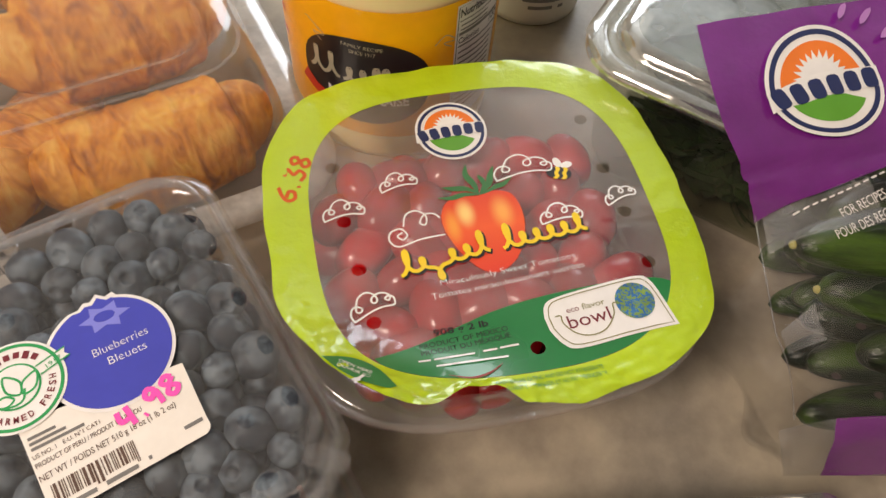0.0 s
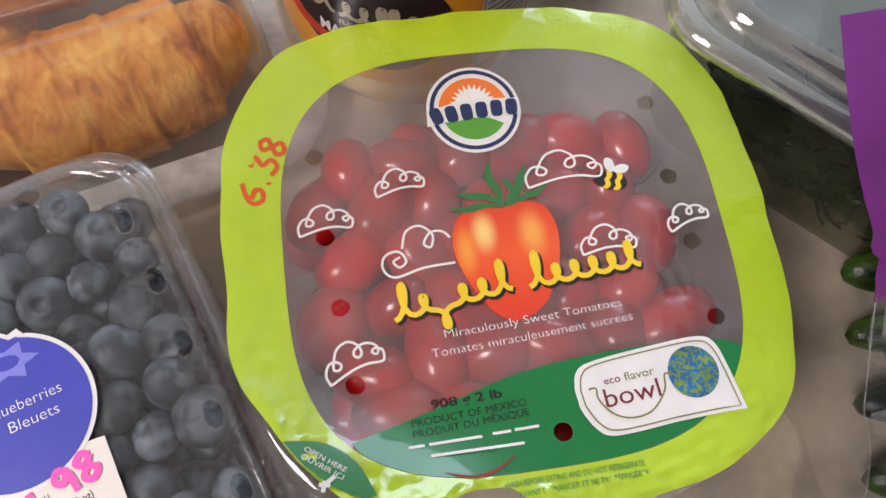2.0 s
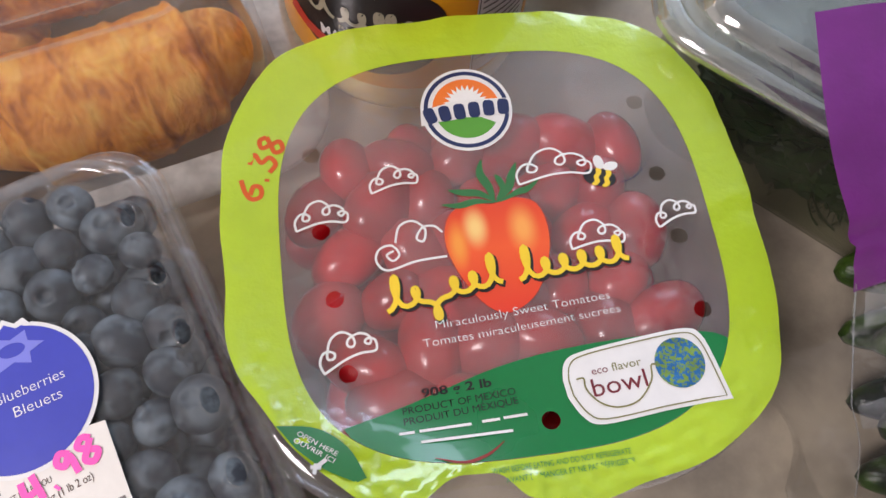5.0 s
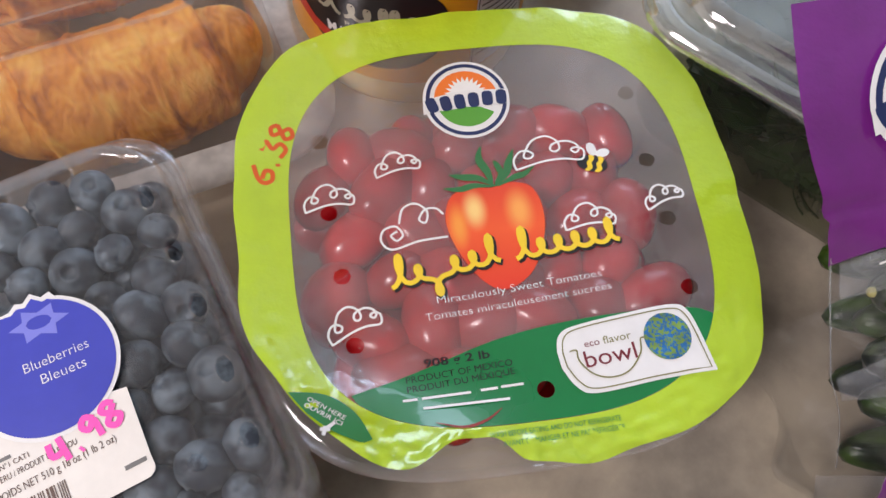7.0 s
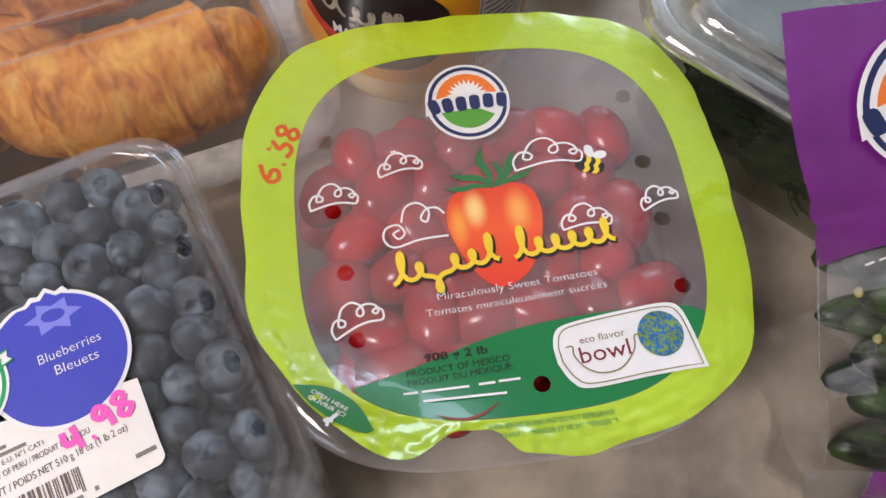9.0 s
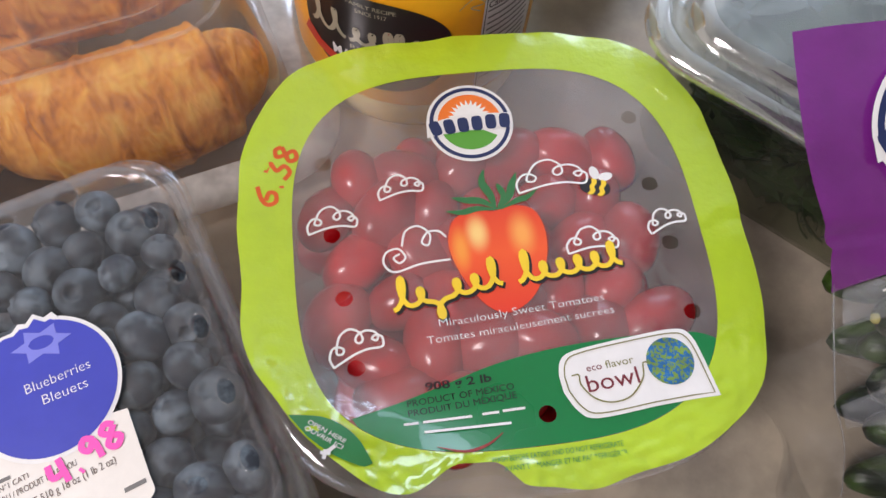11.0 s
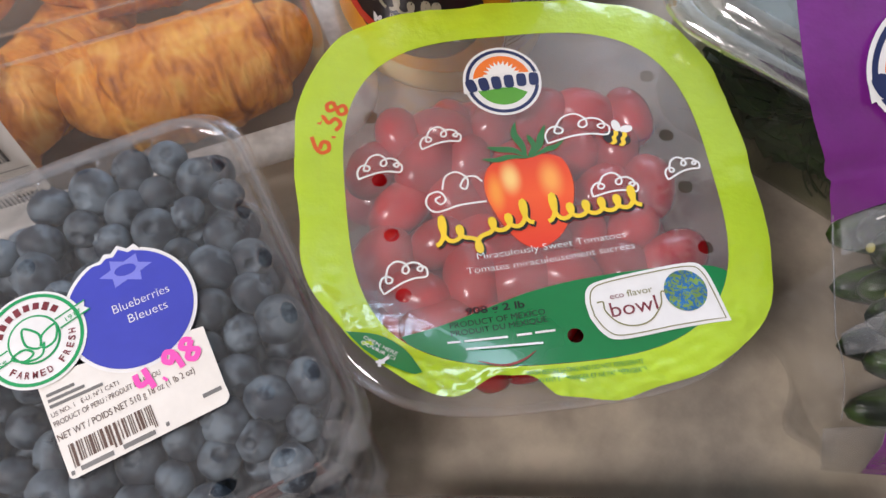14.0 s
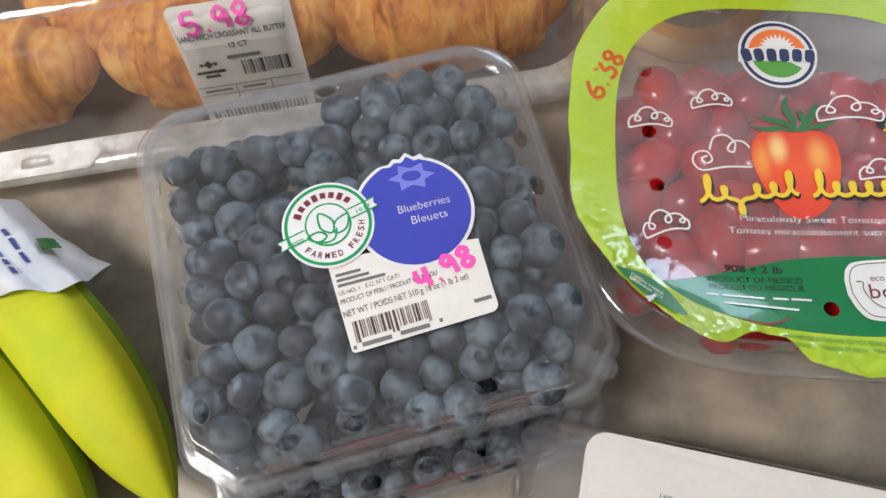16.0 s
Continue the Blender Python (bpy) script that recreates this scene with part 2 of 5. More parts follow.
CORE = flaky_crust("croissant_core", lin(250, 204, 108), lin(234, 162, 60), lin(178, 104, 30), 0.8)


def printed_tomato():
    """Printed fruit: red to orange, with the two pale printed gleams."""
    m = bpy.data.materials.new("tomato_print")
    m.use_nodes = True
    nt = m.node_tree
    bs = nt.nodes["Principled BSDF"]
    tc = node(nt, "ShaderNodeTexCoord")
    sp = node(nt, "ShaderNodeSeparateXYZ")
    nt.links.new(tc.outputs["Object"], sp.inputs[0])
    mr = node(nt, "ShaderNodeMapRange", **{"From Min": -0.036, "From Max": 0.010})
    nt.links.new(sp.outputs["Y"], mr.inputs["Value"])
    cr = node(nt, "ShaderNodeValToRGB")
    els = cr.color_ramp.elements
    els[0].color, els[1].color = lin(226, 58, 34), lin(226, 66, 30)
    e = els.new(0.55)
    e.color = lin(244, 96, 40)
    nt.links.new(mr.outputs[0], cr.inputs[0])
    last = cr.outputs[0]
    for gx, gy, rx, ry, col in ((-0.0075, -0.002, 0.006, 0.010, lin(255, 214, 130)), (0.0095, -0.004, 0.007, 0.012, lin(252, 170, 80)), (-0.0145, -0.008, 0.005, 0.012, lin(250, 160, 60))):
        sb = node(nt, "ShaderNodeVectorMath")
        sb.operation = "SUBTRACT"
        sb.inputs[1].default_value = (gx, gy, 0)
        nt.links.new(tc.outputs["Object"], sb.inputs[0])
        ml = node(nt, "ShaderNodeVectorMath")
        ml.operation = "MULTIPLY"
        ml.inputs[1].default_value = (1 / rx, 1 / ry, 0)
        nt.links.new(sb.outputs[0], ml.inputs[0])
        ln = node(nt, "ShaderNodeVectorMath")
        ln.operation = "LENGTH"
        nt.links.new(ml.outputs[0], ln.inputs[0])
        f = node(nt, "ShaderNodeMapRange", **{"From Min": 1.0, "From Max": 0.1})
        f.interpolation_type = "SMOOTHSTEP"
        nt.links.new(ln.outputs["Value"], f.inputs["Value"])
        mx = node(nt, "ShaderNodeMix")
        mx.data_type = "RGBA"
        nt.links.new(f.outputs[0], mx.inputs[0])
        nt.links.new(last, mx.inputs[6])
        mx.inputs[7].default_value = col
        last = mx.outputs[2]
    nt.links.new(last, bs.inputs["Base Color"])
    bs.inputs["Roughness"].default_value = 0.35
    bs.inputs["Coat Weight"].default_value = 0.3
    return m


TOMATOPRINT = printed_tomato()


# ---- mesh helpers: all lengths in millimetres ----
def part(name, bm, material, parent=None, label="", smooth=False, at=None):
    """Links a bmesh, drawn in millimetres, as one mesh object under its thing."""
    bmesh.ops.scale(bm, vec=(0.001, 0.001, 0.001), verts=bm.verts)
    me = bpy.data.meshes.new(name)
    bm.to_mesh(me)
    bm.free()
    if smooth:
        me.shade_smooth()
    me.materials.append(material)
    ob = new(name, me)
    ob.parent = parent
    if at is not None:
        ob.matrix_basis = at
    if label:
        tagged(ob, label)
    return ob


def thing(name, m, label, category, group="", kind=""):
    ob = new(name)
    ob.empty_display_size = 0.02
    ob.matrix_basis = m
    return tagged(ob, label, category, group, kind)


def oval(cx, cy, a, b, n=2.0, k=96):
    """A closed loop of points on a superellipse."""
    pts = []
    for i in range(k):
        t = 2 * math.pi * i / k
        c, s = math.cos(t), math.sin(t)
        r = (abs(c / a) ** n + abs(s / b) ** n) ** (-1 / n)
        pts.append((cx + r * c, cy + r * s))
    return pts


def inside(p, loop):
    x, y = p
    hit = False
    for (x1, y1), (x2, y2) in zip(loop, loop[1:] + loop[:1]):
        if (y1 > y) != (y2 > y) and x < (x2 - x1) * (y - y1) / (y2 - y1) + x1:
            hit = not hit
    return hit


def plate(loop, holes=(), step=None, zf=lambda x, y: 0.0):
    """A sheet inside a loop, with holes and, if step is given, a fine net of points to bend by zf."""
    pts, edges = [], []
    for lp in (loop, *holes):
        n0 = len(pts)
        pts += [Vector(p) for p in lp]
        edges += [(n0 + i, n0 + (i + 1) % len(lp)) for i in range(len(lp))]
    if step:
        xs, ys = [p[0] for p in loop], [p[1] for p in loop]
        x = min(xs) + step / 2
        row = 0
        while x < max(xs):
            y = min(ys) + step / 2 + (row % 2) * step / 2
            while y < max(ys):
                if inside((x, y), loop) and not any(inside((x, y), h) for h in holes):
                    pts.append(Vector((x, y)))
                y += step
            x += step
            row += 1
    vs, _, fs, *_ = delaunay_2d_cdt(pts, edges, [], 0, 1e-4)
    bm = bmesh.new()
    bv = [bm.verts.new((v.x, v.y, zf(v.x, v.y))) for v in vs]
    for f in fs:
        c = sum((vs[i] for i in f), Vector((0, 0))) / len(f)
        if inside(c, loop) and not any(inside(c, h) for h in holes):
            bm.faces.new([bv[i] for i in f])
    bmesh.ops.delete(bm, geom=[v for v in bm.verts if not v.link_faces], context="VERTS")
    bmesh.ops.recalc_face_normals(bm, faces=bm.faces)
    return bm


def loft(loops, cap=False, closed=True, bm=None):
    """Skins equal loops of 3D points."""
    bm = bm or bmesh.new()
    vv = [[bm.verts.new(p) for p in lp] for lp in loops]
    n = len(loops[0])
    for a, b in zip(vv, vv[1:]):
        for i in range(n if closed else n - 1):
            j = (i + 1) % n
            bm.faces.new((a[i], a[j], b[j], b[i]))
    if cap:
        bm.faces.new(vv[-1])
    bmesh.ops.recalc_face_normals(bm, faces=bm.faces)
    return bm


def lift(loop, z):
    return [(x, y, z) for x, y in loop]


def ribbon(pts, w, z=0.0, closed=False, bm=None, zf=None, taper=False):
    """A flat stroke of width w along points."""
    bm = bm or bmesh.new()
    n = len(pts)
    rows = []
    for i, (x, y) in enumerate(pts):
        a = pts[i - 1] if (i or closed) else pts[i]
        b = pts[(i + 1) % n] if (i < n - 1 or closed) else pts[i]
        dx, dy = b[0] - a[0], b[1] - a[1]
        d = math.hypot(dx, dy) or 1
        h = w / 2 * (1 if not taper else max(0.25, math.sin(math.pi * (i + 0.5) / n)))
        nx, ny = -dy / d * h, dx / d * h
        zz = z + (zf(x, y) if zf else 0) + 0.004 * i
        rows.append((bm.verts.new((x + nx, y + ny, zz)), bm.verts.new((x - nx, y - ny, zz))))
    for a, b in zip(rows, rows[1:] + (rows[:1] if closed else [])):
        bm.faces.new((a[0], a[1], b[1], b[0]))
    bmesh.ops.recalc_face_normals(bm, faces=bm.faces)
    return bm


def curve_points(ctrl, k=8, closed=False):
    """A smooth line through a few control points (Catmull-Rom)."""
    n = len(ctrl)
    out = []
    for i in range(n if closed else n - 1):
        p = [ctrl[(i + j) % n] if closed else ctrl[min(max(i + j, 0), n - 1)] for j in (-1, 0, 1, 2)]
        for s in range(k):
            t = s / k
            out.append(tuple(0.5 * (2 * p[1][c] + (p[2][c] - p[0][c]) * t + (2 * p[0][c] - 5 * p[1][c] + 4 * p[2][c] - p[3][c]) * t * t
                                    + (3 * p[1][c] - p[0][c] - 3 * p[2][c] + p[3][c]) * t ** 3) for c in range(len(p[1]))))
    if not closed:
        out.append(tuple(ctrl[-1]))
    return out


def turned(pts, cx, cy, deg):
    c, s = math.cos(radians(deg)), math.sin(radians(deg))
    return [(cx + x * c - y * s, cy + x * s + y * c) for x, y in pts]


def quads(rects, z=0.0):
    """Flat bars: x, y (centre), width, height, degrees."""
    bm = bmesh.new()
    for x, y, w, h, d in rects:
        bm.faces.new([bm.verts.new((px, py, z)) for px, py in turned([(-w / 2, -h / 2), (w / 2, -h / 2), (w / 2, h / 2), (-w / 2, h / 2)], x, y, d)])
    return bm


def lettering(body, x0, y0, x1, y1, height, z=0.0, bold=0.0, shear=0.0):
    """Letters set from one end of a base line to the other, in millimetres."""
    cu = bpy.data.curves.new("letters", "FONT")
    cu.body, cu.size, cu.offset, cu.shear, cu.resolution_u = body, 1.0, bold, shear, 3
    ob = bpy.data.objects.new("letters", cu)
    me = bpy.data.meshes.new_from_object(ob)
    bm = bmesh.new()
    bm.from_mesh(me)
    bpy.data.objects.remove(ob)
    bpy.data.curves.remove(cu)
    bpy.data.meshes.remove(me)
    lo = min(v.co.x for v in bm.verts)
    hi = max(v.co.x for v in bm.verts)
    top = 0.72
    length = math.hypot(x1 - x0, y1 - y0)
    a = math.atan2(y1 - y0, x1 - x0)
    for v in bm.verts:
        px, py = (v.co.x - lo) / (hi - lo) * length, v.co.y / top * height
        v.co = (x0 + px * math.cos(a) - py * math.sin(a), y0 + px * math.sin(a) + py * math.cos(a), z)
    return bm


def warp(bm, zf):
    for v in bm.verts:
        v.co.z += zf(v.co.x, v.co.y)
    return bm


def disc(cx, cy, r, z=0.0, k=48, ry=None):
    bm = bmesh.new()
    bm.faces.new([bm.verts.new((x, y, z)) for x, y in oval(cx, cy, r, ry or r, 2, k)])
    return bm


def annulus(cx, cy, r0, r1, z=0.0, a0=0, a1=360, k=48):
    whole = a1 - a0 >= 360
    angs = [radians(a0 + (a1 - a0) * i / k) for i in range(k if whole else k + 1)]
    return loft([[(cx + r * math.cos(a), cy + r * math.sin(a), z) for a in angs] for r in (r0, r1)], closed=whole)


def tube(pts, r, k=8):
    """A round bar along 3D points."""
    loops = []
    n = len(pts)
    for i, p in enumerate(pts):
        d = (Vector(pts[min(i + 1, n - 1)]) - Vector(pts[max(i - 1, 0)])).normalized()
        s = d.cross(Vector((0, 0, 1)))
        s = s.normalized() if s.length > 1e-4 else Vector((1, 0, 0))
        u = s.cross(d)
        rr = r(i / (n - 1)) if callable(r) else r
        loops.append([tuple(Vector(p) + rr * (s * math.cos(2 * math.pi * j / k) + u * math.sin(2 * math.pi * j / k))) for j in range(k)])
    bm = loft(loops)
    return bm


def block(x0, y0, z0, x1, y1, z1, bevel=0.0):
    bm = bmesh.new()
    bmesh.ops.create_cube(bm, size=1.0)
    for v in bm.verts:
        v.co = ((x0 + x1) / 2 + v.co.x * (x1 - x0), (y0 + y1) / 2 + v.co.y * (y1 - y0), (z0 + z1) / 2 + v.co.z * (z1 - z0))
    if bevel:
        bmesh.ops.bevel(bm, geom=bm.edges[:], offset=bevel, segments=3, affect="EDGES", profile=0.5)
    return bm


def shell_body(fn, nu, nv):
    """A closed round body from fn(s, angle), s from 0 to 1 along it."""
    bm = bmesh.new()
    ends = [bm.verts.new(fn(0, 0)), bm.verts.new(fn(1, 0))]
    rows = [[bm.verts.new(fn(i / nu, 2 * math.pi * j / nv)) for j in range(nv)] for i in range(1, nu)]
    for a, b in zip(rows, rows[1:]):
        for j in range(nv):
            bm.faces.new((a[j], a[(j + 1) % nv], b[(j + 1) % nv], b[j]))
    for j in range(nv):
        bm.faces.new((ends[0], rows[0][(j + 1) % nv], rows[0][j]))
        bm.faces.new((ends[1], rows[-1][j], rows[-1][(j + 1) % nv]))
    bmesh.ops.recalc_face_normals(bm, faces=bm.faces)
    return bm


def structure(name, bm, material, label):
    return tagged(part(name, bm, material), label, name.split("_")[0], kind="structure")


def packed(layers, gap, half_x, half_y, keep, jitter):
    """Layers of round things, each a jittered honeycomb lying in the hollows of the one below."""
    out = []
    for k, z in enumerate(layers):
        row = 0
        y = -half_y + (k % 2) * gap * 0.5
        while y <= half_y:
            x = -half_x + (row % 2) * gap * 0.5 + (k % 2) * gap * 0.3
            while x <= half_x:
                p = (x + random.uniform(-jitter, jitter), y + random.uniform(-jitter, jitter), z + random.uniform(-jitter, jitter * 0.4))
                if keep(k, *p):
                    out.append(p)
                x += gap
            y += gap * 0.866
            row += 1
    return out


STROKES = {"3": [[(.1, .95), (.6, .95), (.35, .55), (.7, .35), (.5, 0), (.05, .08)]], "4": [[(.1, 1), (.05, .45), (.65, .45)], [(.55, 1), (.5, 0)]],
           "5": [[(.65, 1), (.15, 1), (.12, .6), (.5, .6), (.65, .3), (.4, 0), (.05, .1)]], "6": [[(.7, 1), (.2, .6), (.05, .25), (.3, 0), (.65, .15), (.6, .42), (.2, .4)]],
           "8": [[(.65, .8), (.4, 1), (.1, .8), (.35, .52), (.65, .25), (.35, 0), (.1, .22), (.35, .5), (.65, .8)]], "9": [[(.65, .78), (.35, 1), (.1, .75), (.3, .5), (.62, .72), (.6, 0)]],
           ".": [[(.1, .02), (.22, .06)]]}


def handwriting(body, x, y, deg, size, w):
    """Marker strokes, one bmesh a character."""
    out = []
    for ch in body:
        bm = bmesh.new()
        for st in STROKES[ch]:
            ribbon(turned(curve_points([(a * size * 0.95, b * size) for a, b in st], 6), x, y, deg), w, 0.1 * STROKES[ch].index(st), bm=bm)
        out.append(bm)
        step = size * (0.45 if ch == "." else 0.86)
        x, y = x + step * math.cos(radians(deg)), y + step * math.sin(radians(deg))
    return out


# ---- setting: counter and the room round it ----
structure("countertop", block(-1100, -330, -38, 1300, 640, 0, 3), COUNTER, "grey-beige mottled stone-look laminate kitchen countertop")
structure("counter_base", block(-1080, -280, -900, 1280, 620, -38), CABINET, "plain pale painted cabinets under the countertop")
structure("floor", block(-2000, -2200, -920, 2500, 2200, -900), FLOORING, "brown wooden floor boards")
structure("ceiling", block(-2000, -2200, CEIL * 1000, 2500, 2200, CEIL * 1000 + 30), CEILING, "plain white ceiling")
structure("wall_west", block(-2060, -2200, -900, -2000, 2200, CEIL * 1000), WALL, "plain off-white painted wall")
structure("wall_east", block(2500, -2200, -900, 2560, 2200, CEIL * 1000), WALL, "plain off-white painted wall")
structure("wall_south", block(-2000, -2260, -900, 2500, -2200, CEIL * 1000), WALL, "plain off-white painted wall")
for x0, z0, x1, z1 in ((-2000, -900, -450, 1550), (950, -900, 2500, 1550), (-450, -900, 950, 240), (-450, 1480, 950, 1550)):
    structure("wall_north", block(x0, 2200, z0, x1, 2260, z1), WALL, "plain off-white painted wall round a window")
lamp_mat = surface("lamp_diffuser", lin(250, 244, 230), rough=0.4, bump=0)
lamp = thing("ceiling_lamp", pose(-0.85, -0.46, CEIL), "flush white rectangular ceiling light panel with a thin rim", "lamp")
rim = [[(sx * (w / 2), sy * (h / 2), z) for sx, sy in ((-1, -1), (1, -1), (1, 1), (-1, 1))] for w, h, z in ((540, 440, 0), (540, 440, -62), (516, 416, -62), (516, 416, 0))]
part("rim", loft(rim), lamp_mat, lamp)


# ---- tomato bowl ----
bowl = thing("tomato_bowl", pose(0.033, 0.190, 0, 0, 0, 12.3), "clear plastic tomato bowl under a lime green printed film lid", "food tub")


def film_z(x, y):
    """The lidding film: nearly flat, dished in the middle, with soft waves and a pucker at the front."""
    r = min(1.0, math.hypot(x / 92, y / 90))
    z = 86.5 - 1.6 * (1 - r * r)
    z += 0.7 * noise.noise(Vector((x / 38, y / 38, 1.3))) * (1 - 0.4 * r)
    n = (abs((x + 2) / 93) ** 3.2 + abs((y + 4) / 91) ** 3.2) ** (1 / 3.2)
    ang = math.degrees(math.atan2(y + 4, x + 2)) % 360
    side = 30 if ang < 237 else 26
    z += 21 * max(0.0, (n - 0.66) / 0.34) ** 1.6 * math.exp(-((ang - 237) / side) ** 2)
    z += 1.1 * math.exp(-((x + 34) / 9) ** 2 - ((y + 48) / 16) ** 2)
    z += 0.8 * math.exp(-((x * 0.8 + y * 0.6 + 45) / 6) ** 2 - ((y + 34 - 0.6 * (x + 24)) / 20) ** 2)
    z += 0.5 * math.exp(-((y + 42 + 0.75 * (x + 22)) / 6) ** 2 - ((x + 20) / 16) ** 2)
    return z


def lid_edge(t):
    """Radius factor of the ragged, partly peeled outer edge at angle t."""
    f = 1 + 0.004 * math.sin(9 * t + 1) + 0.004 * math.sin(17 * t)
    deg = math.degrees(t) % 360
    f -= 0.11 * math.exp(-((deg - 257) / 9) ** 4) + 0.045 * math.exp(-((deg - 224) / 15) ** 4)
    f -= 0.03 * math.exp(-((deg - 213) / 14) ** 2)
    f += 0.02 * math.exp(-((deg - 282) / 7) ** 2)
    return f


TUBC = (-0.3, -4.0)
outer = oval(*TUBC, 96, 92.3, 3.3, 320)
outer = [(TUBC[0] + (x - TUBC[0]) * lid_edge(math.atan2(y + 4, x + 2)), TUBC[1] + (y - TUBC[1]) * lid_edge(math.atan2(y + 4, x + 2))) for x, y in outer]
window = oval(1, -6.5, 77.5, 76.5, 3.1, 320)

body_loops = [lift(oval(*TUBC, 92.5, 90.5, 3.2, 120), 76), lift(oval(*TUBC, 95.5, 94.5, 3.2, 120), 77), lift(oval(*TUBC, 95.5, 94.5, 3.2, 120), 81), lift(oval(*TUBC, 92, 90, 3.2, 120), 83.5),
              lift(oval(*TUBC, 85, 83, 3.2, 120), 83.5), lift(oval(*TUBC, 83, 81, 3.2, 120), 81), lift(oval(*TUBC, 81, 79, 3.1, 120), 70), lift(oval(*TUBC, 76, 74, 3.0, 120), 40),
              lift(oval(*TUBC, 70, 68, 2.9, 120), 10), lift(oval(*TUBC, 66, 64, 2.8, 120), 3), lift(oval(*TUBC, 60, 58, 2.8, 120), 1.2)]
part("tub", loft(body_loops, cap=True), TUB, bowl, "clear thin plastic tub", smooth=True)

holes = [(-62, 2.6), (-59.4, -22.6), (-57.2, -48.8), (6.6, -72.4), (65.6, -13.9), (63.5, 11.5), (-63.1, 33), (61.9, 42.1), (66.8, -41.9)]
hole_loops = [oval(x, y, 3.2, 3.0, 2, 16) for x, y in holes]
part("film", plate(window, hole_loops, 3.2, film_z), FILM, bowl, "see-through milky lidding film with punched holes", smooth=True)


def border_rows(f0, f1, rows):
    out = []
    for k in range(rows + 1):
        f = f0 + (f1 - f0) * k / rows
        lp = []
        for i, ((xa, ya), (xb, yb)) in enumerate(zip(window, outer)):
            x, y = xa + (xb - xa) * f, ya + (yb - ya) * f
            z = film_z(x, y) - 3.2 * max(0, f - 0.55) ** 2 + 0.4 * math.sin(i * 0.55 + 3 * noise.noise(Vector((i * 0.1, f, 0)))) * max(0, f - 0.3)
            front = math.exp(-((math.degrees(math.atan2(y + 4, x)) % 360 - 262) / 62) ** 4)
            z += front * (1.3 * noise.noise(Vector((x / 3.6, y / 3.6, 2.0))) + 1.1 * noise.noise(Vector((x / 11, y / 4, 6.0)))) * min(1, 2 * f)
            lp.append((x, y, z + 0.3))
        out.append(lp)
    return out


part("film_border", loft(border_rows(0, 1, 14)), LIME, bowl, "glossy lime green printed border of the film", smooth=True)


def art(name, bm, material, level=0.3, label="", parent=None):
    """Printing that follows the film."""
    for v in bm.verts:
        v.co.z += film_z(v.co.x, v.co.y) + level
    return part(name, bm, material, parent or bowl, label, smooth=True)


# dark green band with a curved top
up = curve_points([(-60, -67), (-34, -60), (-9, -53), (15, -49.5), (45, -48.5), (66, -50), (75, -55)], 5)
low = [p for p in window if p[1] < -55 and -62 < p[0] < 76]
low.sort(key=lambda p: -p[0])
low = [(x, y + 0.2) for x, y in low if not (x < -59 or (x > 74 and y > -56))]
art("green_band", plate(up + low, [hole_loops[3]], 6), GREEN, 0.25, "dark green printed band")
leaf = curve_points([(-80, -64), (-68, -66), (-59, -73), (-54, -83)], 6) + curve_points([(-57, -84), (-66, -79), (-74, -72)], 6)
art("opening_mark", plate(leaf, (), 5), GREEN, 0.8, "dark green opening mark with a white arrow")
art("mark_text", lettering("OPEN HERE", -74, -67.5, -62.5, -75.5, 1.6), WHITE, 1.4)
art("mark_text", lettering("OUVRIR ICI", -75, -69.5, -63.5, -77.5, 1.6), WHITE, 1.4)
art("arrow", quads([(-67, -77.2, 4, 1.3, 35), (-68.6, -78.6, 3.2, 1.2, 80), (-68.4, -78.2, 3.2, 1.2, -10)]), WHITE, 1.4)
crease = ribbon(curve_points([(-33, -79.5), (-24, -82), (-16, -80.5), (-10, -77)], 5), 1.0, taper=True)
art("tear", crease, surface("tear_edge", lin(150, 40, 30), rough=0.5), 0.7)


